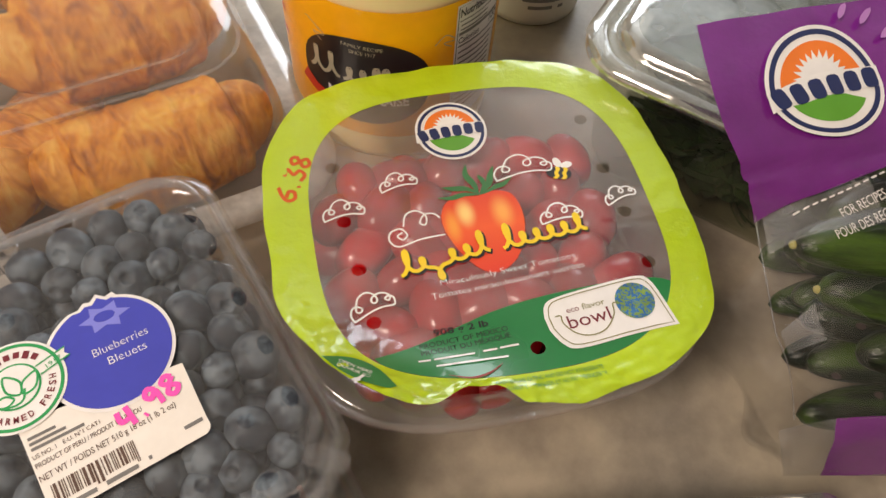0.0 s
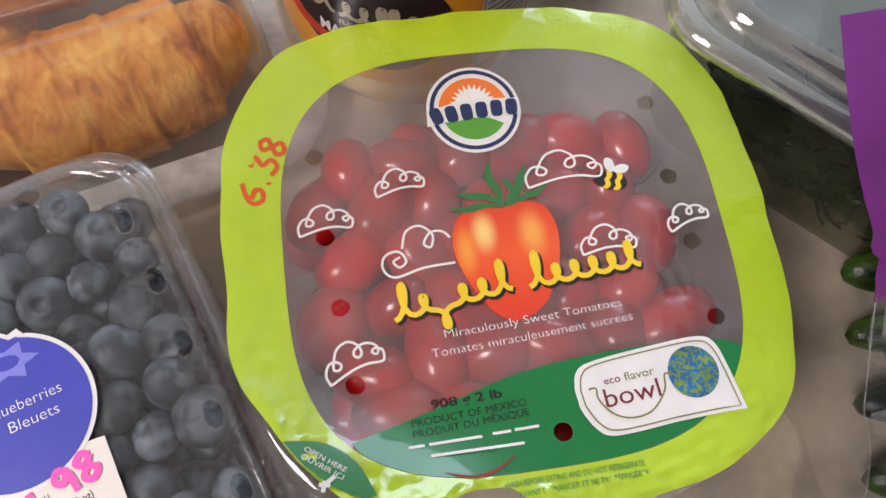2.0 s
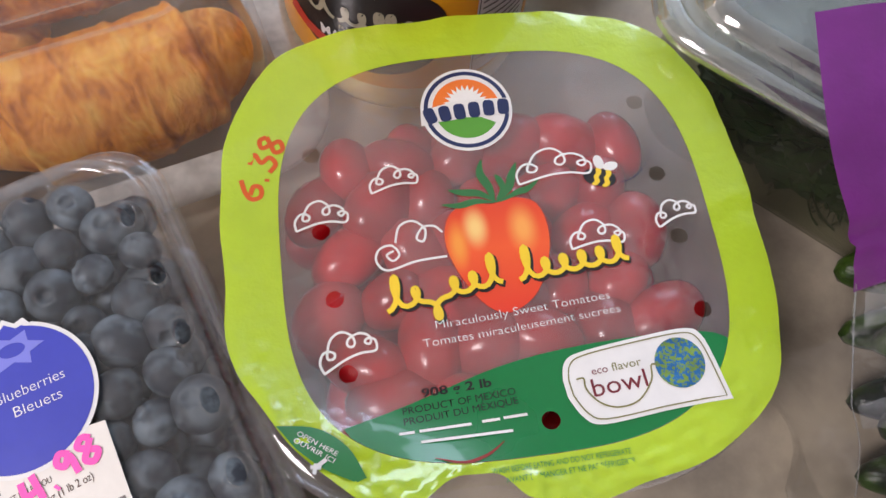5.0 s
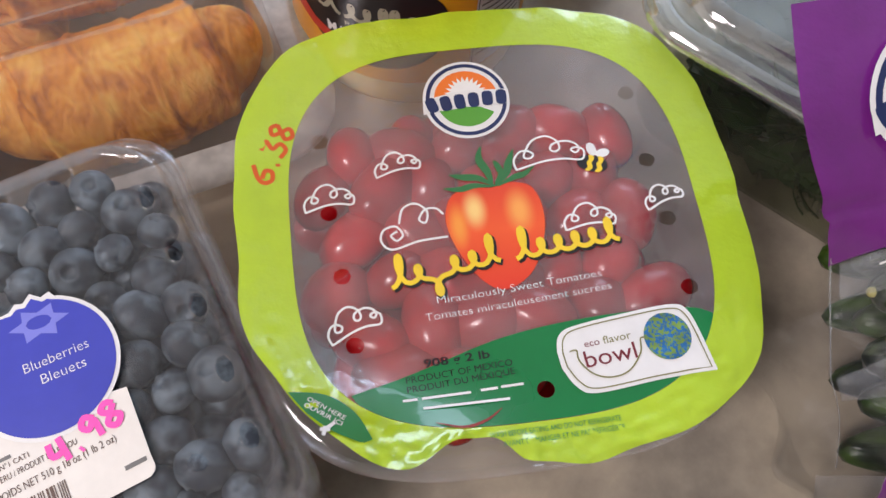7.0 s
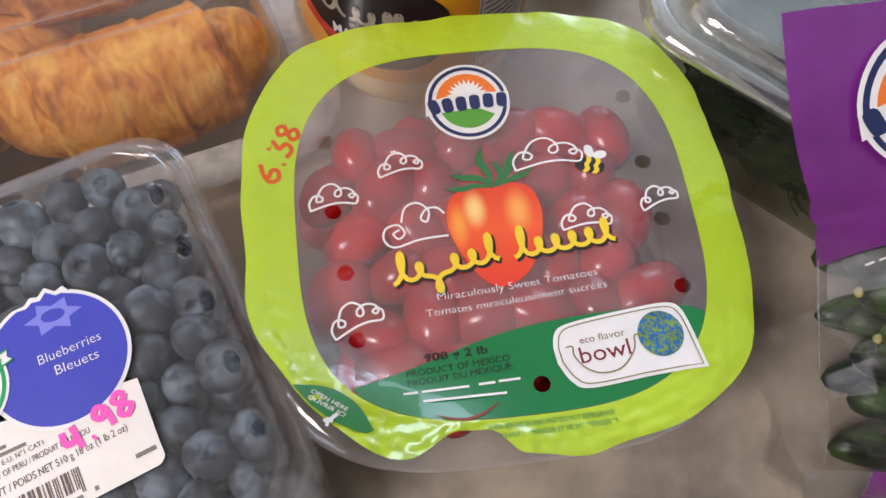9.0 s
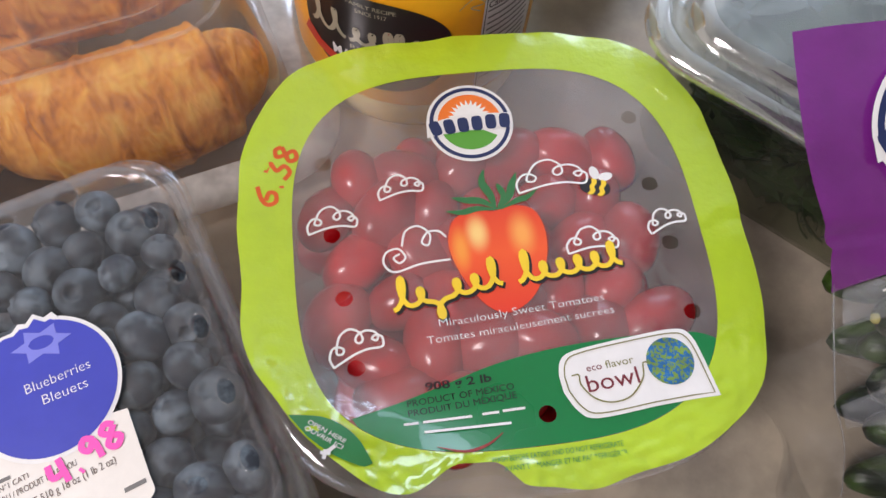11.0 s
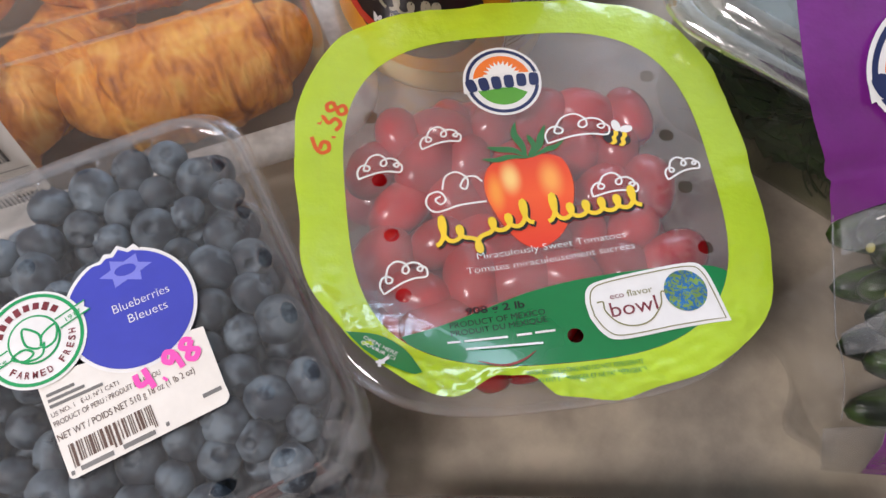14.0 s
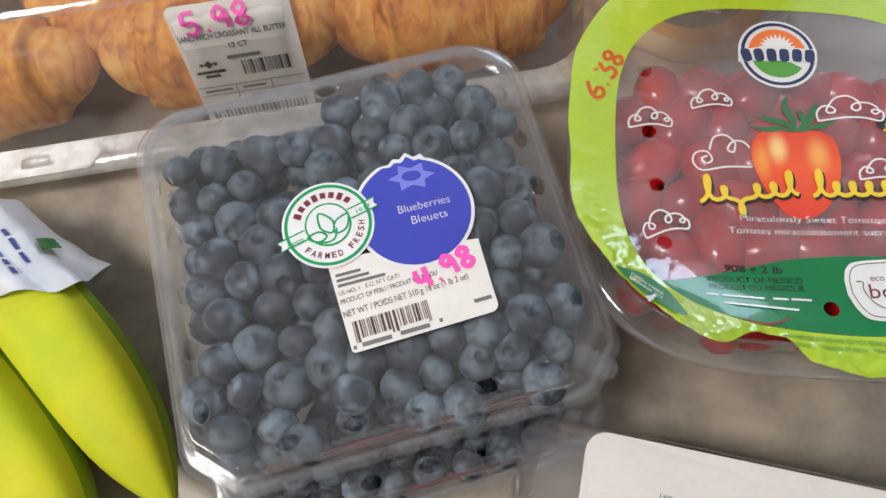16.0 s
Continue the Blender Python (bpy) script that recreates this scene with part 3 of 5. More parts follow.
def round_logo(cx, cy, r, rot, put, level):
    """A round badge: white disc, navy ring, orange sky with a white sunburst, green field, navy blocks on a white band."""
    put("badge", disc(cx, cy, r), WHITE, level, "round white badge with an orange sun over a green field")
    put("badge_ring", annulus(cx, cy, r * 0.84, r * 0.93), NAVY, level + 0.12)
    half = [(cx + r * 0.74 * math.cos(radians(a + rot)), cy + r * 0.74 * math.sin(radians(a + rot))) for a in range(-2, 183, 6)]
    low_edge = turned(curve_points([(-r * 0.74, r * 0.02), (-r * 0.3, r * 0.17), (r * 0.25, r * 0.22), (r * 0.74, r * 0.10)], 6), cx, cy, rot)
    put("badge_sky", plate(half + low_edge), ORANGE, level + 0.12)
    rays = []
    for i in range(25):
        a = radians(180 * i / 24)
        q = r * (0.50 if i % 2 else 0.36)
        rays.append((q * math.cos(a), r * 0.10 + q * math.sin(a)))
    put("badge_sun", plate(turned(rays, cx, cy, rot)), WHITE, level + 0.24)
    field = turned([(r * 0.70 * math.cos(radians(a)), r * 0.70 * math.sin(radians(a))) for a in range(205, 336, 6)] + [(r * 0.3, -r * 0.20), (-r * 0.05, -r * 0.20), (-r * 0.4, -r * 0.28)], cx, cy, rot)
    put("badge_field", plate(field), FIELD, level + 0.12)
    band = turned(curve_points([(-r * 1.0, -r * 0.40), (-r * 0.5, -r * 0.24), (0, -r * 0.16), (r * 0.98, -r * 0.14)], 5) + curve_points([(r * 0.98, r * 0.24), (0, r * 0.22), (-r * 0.5, r * 0.12), (-r * 1.0, -r * 0.04)], 5), cx, cy, rot)
    put("badge_band", plate(band), WHITE, level + 0.30)
    for i in range(6):
        x = -r * 0.80 + i * r * 0.32
        y = r * 0.03 - (0.055 * r) * (5 - i) ** 1.3 / 2.4
        (px, py), = turned([(x, y)], cx, cy, rot)
        put("badge_block", plate(turned(oval(0, 0, r * 0.125, r * 0.19, 4, 20), px, py, (20, 12, 7, 4, 2, 0)[i] + rot)), NAVY, level + 0.42)


round_logo(-3.3, 46.4, 17.6, -4, lambda n, b, m, l, t="": art(n, b, m, l, t), 0.3)


def cloud(cx, cy, w, h, rot):
    """A white line drawing: puffs with small loops over a curved base."""
    unit = [(-.5, -.45), (-.52, -.15), (-.42, .1), (-.3, .12), (-.22, 0), (-.27, -.12), (-.36, -.08), (-.33, .1), (-.2, .42), (0, .52), (.15, .35), (.18, .1), (.1, 0), (.04, .1), (.1, .25), (.28, .3), (.42, .18),
            (.46, 0), (.4, -.1), (.34, 0), (.42, .06), (.52, -.05), (.5, -.28), (.42, -.34), (.2, -.26), (-.1, -.28), (-.5, -.45)]
    return ribbon(turned(curve_points([(x * w, y * h) for x, y in unit], 6), cx, cy, rot), 0.85)


for c in ((-61.5, 8.6, 18, 11, 2), (-34.5, 20.5, 17, 10, 5), (25, 19, 27, 14, 0), (35.5, -10, 19, 11, -2), (65.8, -4.5, 15, 9, 12), (-57, -40.5, 19, 12, 16)):
    art("cloud_drawing", cloud(*c), WHITE, 0.4)
curl = curve_points([(-19, -11.6), (-30, -12.2), (-40, -14.5), (-43.8, -11), (-42.6, -6.6), (-38, -5.4), (-35.6, -9), (-38, -11.2), (-40, -9), (-37.5, -7.5)], 6)
art("cloud_drawing", ribbon(curl, 0.85), WHITE, 0.4)
art("cloud_drawing", ribbon(curve_points([(-36.5, -4.5), (-34.5, 1.5), (-29.5, 3.2), (-25.5, -0.5), (-26.5, -5), (-28.8, -3.6), (-26.2, 0.2), (-22, 0.2), (-19.5, -2.5)], 6), 0.85), WHITE, 0.4)
# striped oval with two pale ovals
body = turned(oval(0, 0, 6.1, 3.6, 2.3, 36), 41.5, 12.2, -17)
art("striped_oval", plate(body), BLACK, 0.4)
for x in (-0.6, 3.2):
    art("stripe", plate(turned(curve_points([(x - 0.3, -3.5), (x + 0.9, -1.6), (x + 0.2, 0), (x + 1.0, 1.8), (x + 0.7, 3.3), (x - 1.2, 3.4), (x - 0.9, 1.6), (x - 1.7, 0), (x - 1.1, -1.8), (x - 2.1, -3.3)], 3, True), 41.5, 12.2, -17)), YELLOW, 0.55)
art("pale_oval", plate(turned(oval(0, 0, 1.9, 3.0, 2, 20), 42.3, 18.4, 8)), WHITE, 0.5)
art("pale_oval", plate(turned(oval(0, 0, 3.0, 1.8, 2, 20), 46.4, 16.3, 10)), WHITE, 0.5)
art("dash_line", quads([(49.5 + 1.7 * i, 9.6 + 0.16 * i * i, 1.2, 0.35, 10 * i) for i in range(9)]), NAVY, 0.4)

fruit = curve_points([(0, 6.5), (8, 8.2), (16, 5.2), (18.7, -5), (16.6, -17), (10, -29), (0, -34.5), (-8, -31), (-15.5, -19), (-19, -6), (-16, 4), (-8, 7.6)], 6, True)
art("fruit_picture", plate(fruit), TOMATOPRINT, 0.32, "printed orange-red tomato picture with green leaves")
for pts, w in (([(1, 7), (0, 13), (-2.5, 19), (-1.2, 24.5)], 3.4), ([(2, 7), (-4, 11), (-10, 12), (-15, 13.5)], 3.0), ([(1, 7), (-6, 8), (-12, 7), (-18, 8)], 2.6), ([(2, 7), (7, 12), (9, 17), (11.5, 22)], 3.2), ([(3, 7), (10, 10), (14, 11), (18.5, 14)], 2.6), ([(2, 8), (5, 12), (4, 16), (3, 18)], 2.6)):
    art("leaf_picture", ribbon(curve_points(pts, 6), w, taper=True), STEMGREEN, 0.5)


def scribble(dx, dy, level, mat, w):
    """Two looping handwritten-looking strokes in place of a brand's name."""
    def loops(x0, x1, y0, y1, tall, n):
        pts = []
        for i in range(n * 14 + 1):
            q = i / 14
            h = tall[int(q) % len(tall)]
            a = 2 * math.pi * q
            f = q / n
            pts.append((x0 + (x1 - x0) * f + 2.3 * math.sin(a), y0 + (y1 - y0) * f + h * (0.5 - 0.5 * math.cos(a))))
        return pts
    for pts in (loops(-42, -1, -29.5, -23.5, (12, 6, -7, 6, 6, 11), 6), loops(5, 45, -23.5, -20.5, (12, 6, 6, 6, 6, 9), 6)):
        art("scribble", ribbon([(x + dx, y + dy) for x, y in pts], w), mat, level)


scribble(0.7, -0.8, 0.5, BLACK, 2.5)
scribble(0, 0, 0.8, YELLOW, 1.9)
art("caption", lettering("Miraculously Sweet Tomatoes", -26.5, -37.6, 35, -34.2, 3.0, bold=-0.012), WHITE, 1.2)
art("caption", lettering("Tomates miraculeusement sucrées", -31.5, -43.6, 37.6, -39.4, 3.0, bold=-0.012), WHITE, 1.2)
art("weight_text", lettering("908 g 2 lb", -34.2, -59.6, -10.8, -58.8, 2.9, bold=0.02), BLACK, 0.5)
art("origin_text", lettering("PRODUCT OF MEXICO", -41, -64.5, -3.3, -62.5, 2.4), BLACK, 0.5)
art("origin_text", lettering("PRODUIT DU MÉXIQUE", -41, -68, -3, -65.6, 2.4), BLACK, 0.5)
for bar in ((-40.5, -70.6, 5, 0.9, 1), (-28, -70.3, 17, 0.9, 1), (-13, -69.8, 6, 0.9, 1), (-4.8, -69.5, 8, 0.9, 1), (-21.5, -74.0, 30, 0.9, 0)):
    art("address_bar", quads([bar]), WHITE, 0.5)
art("advice_text", lettering("WASH BEFORE EATING AND DO NOT REFRIGERATE", -15.9, -86.8, 30.3, -86.2, 1.9), LEAFGREEN, 0.8)
art("advice_text", lettering("AVANT DE MANGER ET NE PAS RÉFRIGÉRER", -12, -90.0, 31.2, -89.3, 1.9), LEAFGREEN, 0.8)

tagsh = curve_points([(13, -60), (14.5, -54.5), (20, -51.5), (40, -49), (58, -47.8), (63.5, -51), (66, -60)], 5) + [(68.5, -73.5), (60, -73.6)] + curve_points([(45, -74.4), (24, -76), (17.5, -73), (13.6, -66)], 5)
art("eco_tag", plate(tagsh, (), 8), WHITE, 0.6, "white tag with a brown outline and a blue-green globe")
inner_line = [(40.6 + (x - 40.6) * 0.93, -62 + (y + 62) * 0.89) for x, y in tagsh]
art("tag_outline", ribbon(inner_line, 0.45, closed=True), OLIVE, 0.75)
art("tag_word", lettering("bowl", 22.4, -66.9, 41.3, -65.6, 6.2), BROWN, 0.8)
art("tag_word", lettering("eco", 23.2, -59.6, 28.8, -59.2, 2.6), BROWN, 0.8)
art("tag_word", lettering("flavor", 30.2, -59.2, 40.6, -58.4, 2.8), OLIVE, 0.8)
art("tag_bowl_line", ribbon(curve_points([(17.5, -60.4), (20, -60.4), (20.2, -64), (24, -69), (30, -71.2), (37, -69.8), (42.5, -64), (43.6, -59), (45.6, -59)], 6), 0.55), OLIVE, 0.8)
art("globe_picture", disc(53.6, -59.3, 8.6), GLOBE, 0.8, "round blue and green speckled globe print")
# handwritten price on the border
for bm in handwriting("6.38", -83.0, 16.0, 64, 9.0, 1.7):
    art("price_stroke", bm, REDPEN, 0.35)

# ---- tomatoes in the bowl ----
def tomato_mesh(seed):
    rnd = random.Random(seed)
    ln = rnd.uniform(1.22, 1.45)

    def fn(s, a):
        z = math.cos(math.pi * s)
        r = math.sin(math.pi * s) ** 0.9
        r *= 1 + 0.03 * noise.noise(Vector((math.cos(a) * 2, math.sin(a) * 2, z + seed)))
        dip = -0.10 * math.exp(-(r / 0.22) ** 2) if z > 0 else 0
        return (15 * r * math.cos(a), 15 * r * math.sin(a), 15 * ln * (z + dip))
    return shell_body(fn, 18, 24)


def fruit_object(name, me, m, label, category, group):
    ob = new(name, me)
    ob.matrix_basis = m
    return tagged(ob, label, category, group)


tomato_meshes = []
for s in range(3):
    ob = part("tomato", tomato_mesh(s), TOMATO, smooth=True)
    tomato_meshes.append(ob.data)
    bpy.data.objects.remove(ob)


def in_tub(k, x, y, z):
    a = 57.5 + z * 0.21
    ok = (abs((x + 2) / a) ** 2.8 + abs((y + 4) / (a - 1)) ** 2.8) < 1
    if k == 3:
        ok = ok and y < 57 - 0.0045 * (x - 14) ** 2 and -72 < x < 68
    elif k == 2:
        ok = ok and y < 64 - 0.005 * (x - 10) ** 2
    return ok


random.seed(4)
tub_m = bowl.matrix_basis
for x, y, z in packed((13, 30, 46, 62), 22.4, 70, 70, in_tub, 2.6):
    m = tub_m @ Matrix.Translation((x * 0.001, y * 0.001, z * 0.001)) @ pose(0, 0, 0, random.uniform(60, 115), random.uniform(-25, 25), random.uniform(0, 360)) @ Matrix.Scale(random.uniform(0.70, 0.87), 4)
    fruit_object("tomato", random.choice(tomato_meshes), m, "glossy ripe red oval snacking tomato in the clear tub", "tomato", "tomatoes in the bowl")


# ---- blueberry clamshells ----
def box_loop(inset):
    """Outline with two rounded and two cut corners, moved inwards."""
    x0, x1, y0, y1 = -84.5 + inset, 84.5 - inset, -81.5 + inset, 82.5 - inset
    pts = []
    for cx, cy, a0, r in ((x1 - 24, y1 - 24, 0, 24), (x0 + 20, y1 - 20, 90, 20)):
        pts += [(cx + r * math.cos(radians(a0 + i * 9)), cy + r * math.sin(radians(a0 + i * 9))) for i in range(11)]
    c = 17
    for ax, ay, bx, by in ((x0, y0 + c, x0 + c, y0), (x1 - c, y0, x1, y0 + c)):
        dx, dy = bx - ax, by - ay
        pts += [(ax, ay + (4 if ax == x0 else 0)) if ax == x0 else (ax - 4, ay), (ax + dx * 0.08, ay + dy * 0.08), (ax + dx * 0.92, ay + dy * 0.92), (bx + 4, by) if ax == x0 else (bx, by + 4)]
    n = len(pts)
    dense = []
    for i in range(n):
        p, q = pts[i], pts[(i + 1) % n]
        k = max(1, int(math.hypot(q[0] - p[0], q[1] - p[1]) // 14))
        dense += [(p[0] + (q[0] - p[0]) * j / 6, p[1] + (q[1] - p[1]) * j / 6) for j in range(6)] if k > 3 else [p]
    return dense


def clamshell(m, label):
    box = thing("blueberry_clamshell", m, label, "fruit box", "stacked clamshells")
    vents = [oval(x, y, 4.9 if abs(y) > 66 else 3.0, 3.0 if abs(y) > 66 else 4.9, 2, 14) for x, y in
             [(0, 71), (24, 71), (47, 71), (-24, 71), (-50, 71), (72, 50), (74, 26), (74, 3), (74, -22), (73, -46), (-73, -5), (-74, -27), (-74, -51), (-74, 20), (-74, 44), (-45, -70.5), (-20, -70.5), (5, -70.5), (30, -70.5), (52, -70.5)]]

    def top_z(x, y):
        return 89.5 - 45 + 0.6 * noise.noise(Vector((x / 40, y / 40, 4.0)))
    part("lid_panel", plate(box_loop(7), vents, 9, top_z), LID, box, "clear flat lid panel with vent holes", smooth=True)
    part("lid_wall", loft([lift(box_loop(7), 44.6), lift(box_loop(5.4), 45.6), lift(box_loop(4.2), 45.2), lift(box_loop(3.2), 43), lift(box_loop(2.6), 34)]), BEAD, box, "stepped clear lid edge", smooth=True)
    part("flange", loft([lift(box_loop(2.6), 34), lift(box_loop(-0.5), 33.4), lift(box_loop(-3.0), 33.2), lift(box_loop(-3.2), 31.5)]), BEAD, box, "clear plastic flange round the box", smooth=True)
    part("base", loft([lift(box_loop(-2.6), 31.4), lift(box_loop(3.4), 31), lift(box_loop(4.2), 28), lift(box_loop(8), 12), lift(box_loop(11), 3), lift(box_loop(14), 1.0)], cap=True), SIDE, box, "clear tapered base", smooth=True)
    for x, y, d in ((78, -74, -45), (-80, 66, 45)):
        part("closing_tab", plate(turned(oval(0, 0, 9, 4.5, 4, 28), x - (3 if x > 0 else -3), y + (3 if x > 0 else -3), d), zf=lambda a, b: 32.5), BEAD, box)
    part("lower_bead", loft([lift(box_loop(1.6), 34.2), lift(box_loop(0.9), 36.0), lift(box_loop(-0.4), 36.0), lift(box_loop(-1.2), 34.0)]), BEAD, box, "raised bead on the flange", smooth=True)
    for v in vents:
        cx, cy = sum(q[0] for q in v) / len(v), sum(q[1] for q in v) / len(v)
        loops = [[(cx + (x - cx) * f, cy + (y - cy) * f, z) for x, y in v] for f, z in ((0.86, 42.0), (0.95, 44.7), (1.04, 45.3), (1.14, 44.7))]
        part("vent", loft(loops), LID, box, smooth=True)
    part("drip_pad", block(-56, -77.4, 12, 62, -76.2, 39, 0.4), PAD, box, "dark red absorbent pad edge")
    return box


UP = pose(-0.1215, 0.1, 0, 0, 0, 32) @ pose(-0.008, 0.0015, 0.0455)
LOWM = pose(-0.1215, 0.1, 0, 0, 0, 32) @ pose(-0.011, -0.0165, 0.0)
clamshell(LOWM, "clear plastic blueberry clamshell with the second one stacked on top")
upper_box = clamshell(UP, "clear plastic blueberry clamshell with a printed label on its lid")


def berry_mesh(seed):
    def fn(s, a):
        z = math.cos(math.pi * s)
        r = math.sin(math.pi * s)
        rad = 1 + 0.02 * noise.noise(Vector((r * math.cos(a) * 2, r * math.sin(a) * 2, z * 2 + seed * 5)))
        zz = 0.86 * z
        if z > 0.75:
            zz += 0.10 * math.exp(-((r - 0.37) / 0.06) ** 2) * (0.55 + 0.6 * math.cos(5 * a)) - 0.22 * math.exp(-(r / 0.29) ** 4)
        return (8 * rad * r * math.cos(a), 8 * rad * r * math.sin(a), 8 * rad * zz)
    return shell_body(fn, 34, 25)


berry_meshes = []
for s in range(4):
    ob = part("blueberry", berry_mesh(s), BLUEBERRY, smooth=True)
    berry_meshes.append(ob.data)
    bpy.data.objects.remove(ob)


def fill_box(m, seed, layers):
    random.seed(seed)

    def ok(k, x, y, z):
        edge = 75.5 if z > 25 else 73
        return abs(x) < edge and abs(y) < edge - 2 and abs(x) + abs(y) < 140 and not (k == 2 and y > 65 + 0.12 * x + 4 * math.sin(x / 11)) and not (z > 25 and random.random() < 0.04)
    for x, y, z in packed(layers, 16.2, 75.5, 73.5, ok, 2.0):
        t = m @ Matrix.Translation((x * 0.001, y * 0.001, z * 0.001)) @ pose(0, 0, 0, random.gauss(0, 48), random.gauss(0, 48), random.uniform(0, 360)) @ Matrix.Scale(random.choice((0.92, 1.0, 1.08, 1.15, 1.26)), 4)
        fruit_object("blueberry", random.choice(berry_meshes), t, "dusky blue blueberry with pale bloom in the clamshell", "blueberry", "blueberries")


fill_box(UP, 7, (9.6, 22.2, 34.9))
random.seed(11)
bm = bmesh.new()
for x, y, z in packed((9.6, 22.0, 34.2), 16.2, 76, 72, lambda k, x, y, z: abs(x) + abs(y) < 137 and (y < -38 or x > 46), 1.9):
    n0 = len(bm.verts)
    bm.from_mesh(random.choice(berry_meshes))
    bm.verts.ensure_lookup_table()
    t = Matrix.Translation((x * 0.001, y * 0.001, z * 0.001)) @ pose(0, 0, 0, random.gauss(0, 50), random.gauss(0, 50), random.uniform(0, 360)) @ Matrix.Scale(random.uniform(0.9, 1.15), 4)
    for v in bm.verts[n0:]:
        v.co = t @ v.co
bmesh.ops.scale(bm, vec=(1000, 1000, 1000), verts=bm.verts)
tagged(part("blueberries", bm, BLUEBERRY, smooth=True, at=LOWM), "dusky blueberries along the sides of the lower clamshell", "blueberry", kind="stuff")

# label on the upper lid
sticker = thing("fruit_label", pose(-0.1215, 0.1, 0.0917, 0, 0, 32), "white and blue printed fruit label with a pink marker price", "label")


def stick(name, bm, material, level=0.0, label=""):
    for v in bm.verts:
        v.co.z += level
    return part(name, bm, material, sticker, label)


panel = [(-21.6, -44), (33, -42.6)] + curve_points([(33, -42.6), (35.2, -40.5), (35.2, -36)], 3)[1:] + [(35.6, -12), (-10, -6), (-24.6, -6.7)] + curve_points([(-23.2, -40.5), (-22.8, -43.4), (-20.6, -44.2)], 3)[:-1]
stick("panel", plate(panel), PAPER, 0.0, "white paper panel")
crown = [(9, 29.4), (11.5, 31.5), (14, 30.6), (17, 33), (20, 30.2), (23, 31.0), (24.6, 28.2)]
body = [(14 + 24.6 * math.cos(radians(a)), 6.5 + 24.6 * math.sin(radians(a))) for a in range(112, 428, 6)]
stick("fruit_edge", plate(body + crown[::-1]), WHITE, 0.15)
body = [(14 + 23.2 * math.cos(radians(a)), 6.5 + 23.2 * math.sin(radians(a))) for a in range(110, 430, 6)]
stick("fruit_shape", plate(body + [(22, 28.6), (20, 28.4), (17, 31), (14.4, 28.8), (11.6, 29.4), (9.4, 28)]), BLUE, 0.3, "round blue berry print")
star = [((10.0 if i % 2 == 0 else 6.0) * math.cos(radians(i * 30)), (6.6 if i % 2 == 0 else 3.8) * math.sin(radians(i * 30))) for i in range(12)]
stick("crown_print", plate(turned(star, 17, 21.5, -6), [turned(oval(0, 0, 4.2, 2.3, 2, 16), 17, 21.8, -6)]), VIOLET, 0.42)
stick("fruit_name", lettering("Blueberries", 7.9, 6.6, 29.2, 6.2, 3.6, bold=-0.012), WHITE, 0.45)
stick("fruit_name", lettering("Bleuets", 12.0, 0.8, 26.6, 0.4, 3.6, bold=-0.012), WHITE, 0.45)
BX, BY = -20.6, 9.8
stick("seal", disc(BX, BY, 18.6), WHITE, 0.6, "round white seal with green ring and leaves")
stick("seal_ring", annulus(BX, BY, 16.3, 17.6), RINGGREEN, 0.75)
stick("seal_inner_ring", annulus(BX, BY, 8.6, 9.4), RINGGREEN, 0.75)
stick("seal_ribbon", plate(turned([(-21.5, -2.3), (21.5, -2.3), (20.2, 0), (21.5, 2.3), (-21.5, 2.3), (-20.2, 0)], BX, BY, 13)), WHITE, 0.72)
stick("seal_ribbon_line", quads([(BX + 15.4 * s * math.cos(radians(13)) - q * math.sin(radians(13)), BY + 15.4 * s * math.sin(radians(13)) + q * math.cos(radians(13)), 12, 0.6, 13) for s in (-1, 1) for q in (-2.1, 2.1)]), RINGGREEN, 0.9)
stick("seal_core", disc(BX, BY, 8.6), WHITE, 0.93)
for a, l, dx, dy in ((112, 9.6, 1.0, -4.0), (172, 7.2, -1.5, -5.0), (48, 9.0, 2.2, -4.6)):
    pts = [(0, 0), (l * 0.45, l * 0.30), (l * 1.05, 0), (l * 0.45, -l * 0.30)]
    stick("seal_leaf", ribbon(turned(curve_points(pts, 6, True), BX + dx, BY + dy, a), 0.85, closed=True), RINGGREEN, 1.0)
stick("seal_leaf", ribbon(turned(curve_points([(-6.5, -6.6), (-1.5, -7.6), (1.6, -6.4), (3.0, -2.5)], 5), BX, BY, 0), 0.85), RINGGREEN, 1.0)
ARC = [(12.9, 150 - 15.5 * i, 2.2, 3.2, 60 - 15.5 * i) for i in range(8)]
for i, (r, a, w, h, d) in enumerate(ARC):
    stick("seal_block", quads([(BX + r * math.cos(radians(a)), BY + r * math.sin(radians(a)), w, h * (0.8 if i % 3 else 1), d)]), BROWN, 0.8)


def arc_text(body, cx, cy, r, a0, step, size, mat):
    """Letters set one by one along the under side of a ring."""
    for i, ch in enumerate(body):
        if ch != " ":
            a = radians(a0 + step * i)
            x, y = cx + r * math.cos(a), cy + r * math.sin(a)
            tx, ty = -math.sin(a), math.cos(a)
            stick("seal_letter", lettering(ch, x - tx * size * 0.34, y - ty * size * 0.34, x + tx * size * 0.34, y + ty * size * 0.34, size, bold=0.02), mat, 0.85)


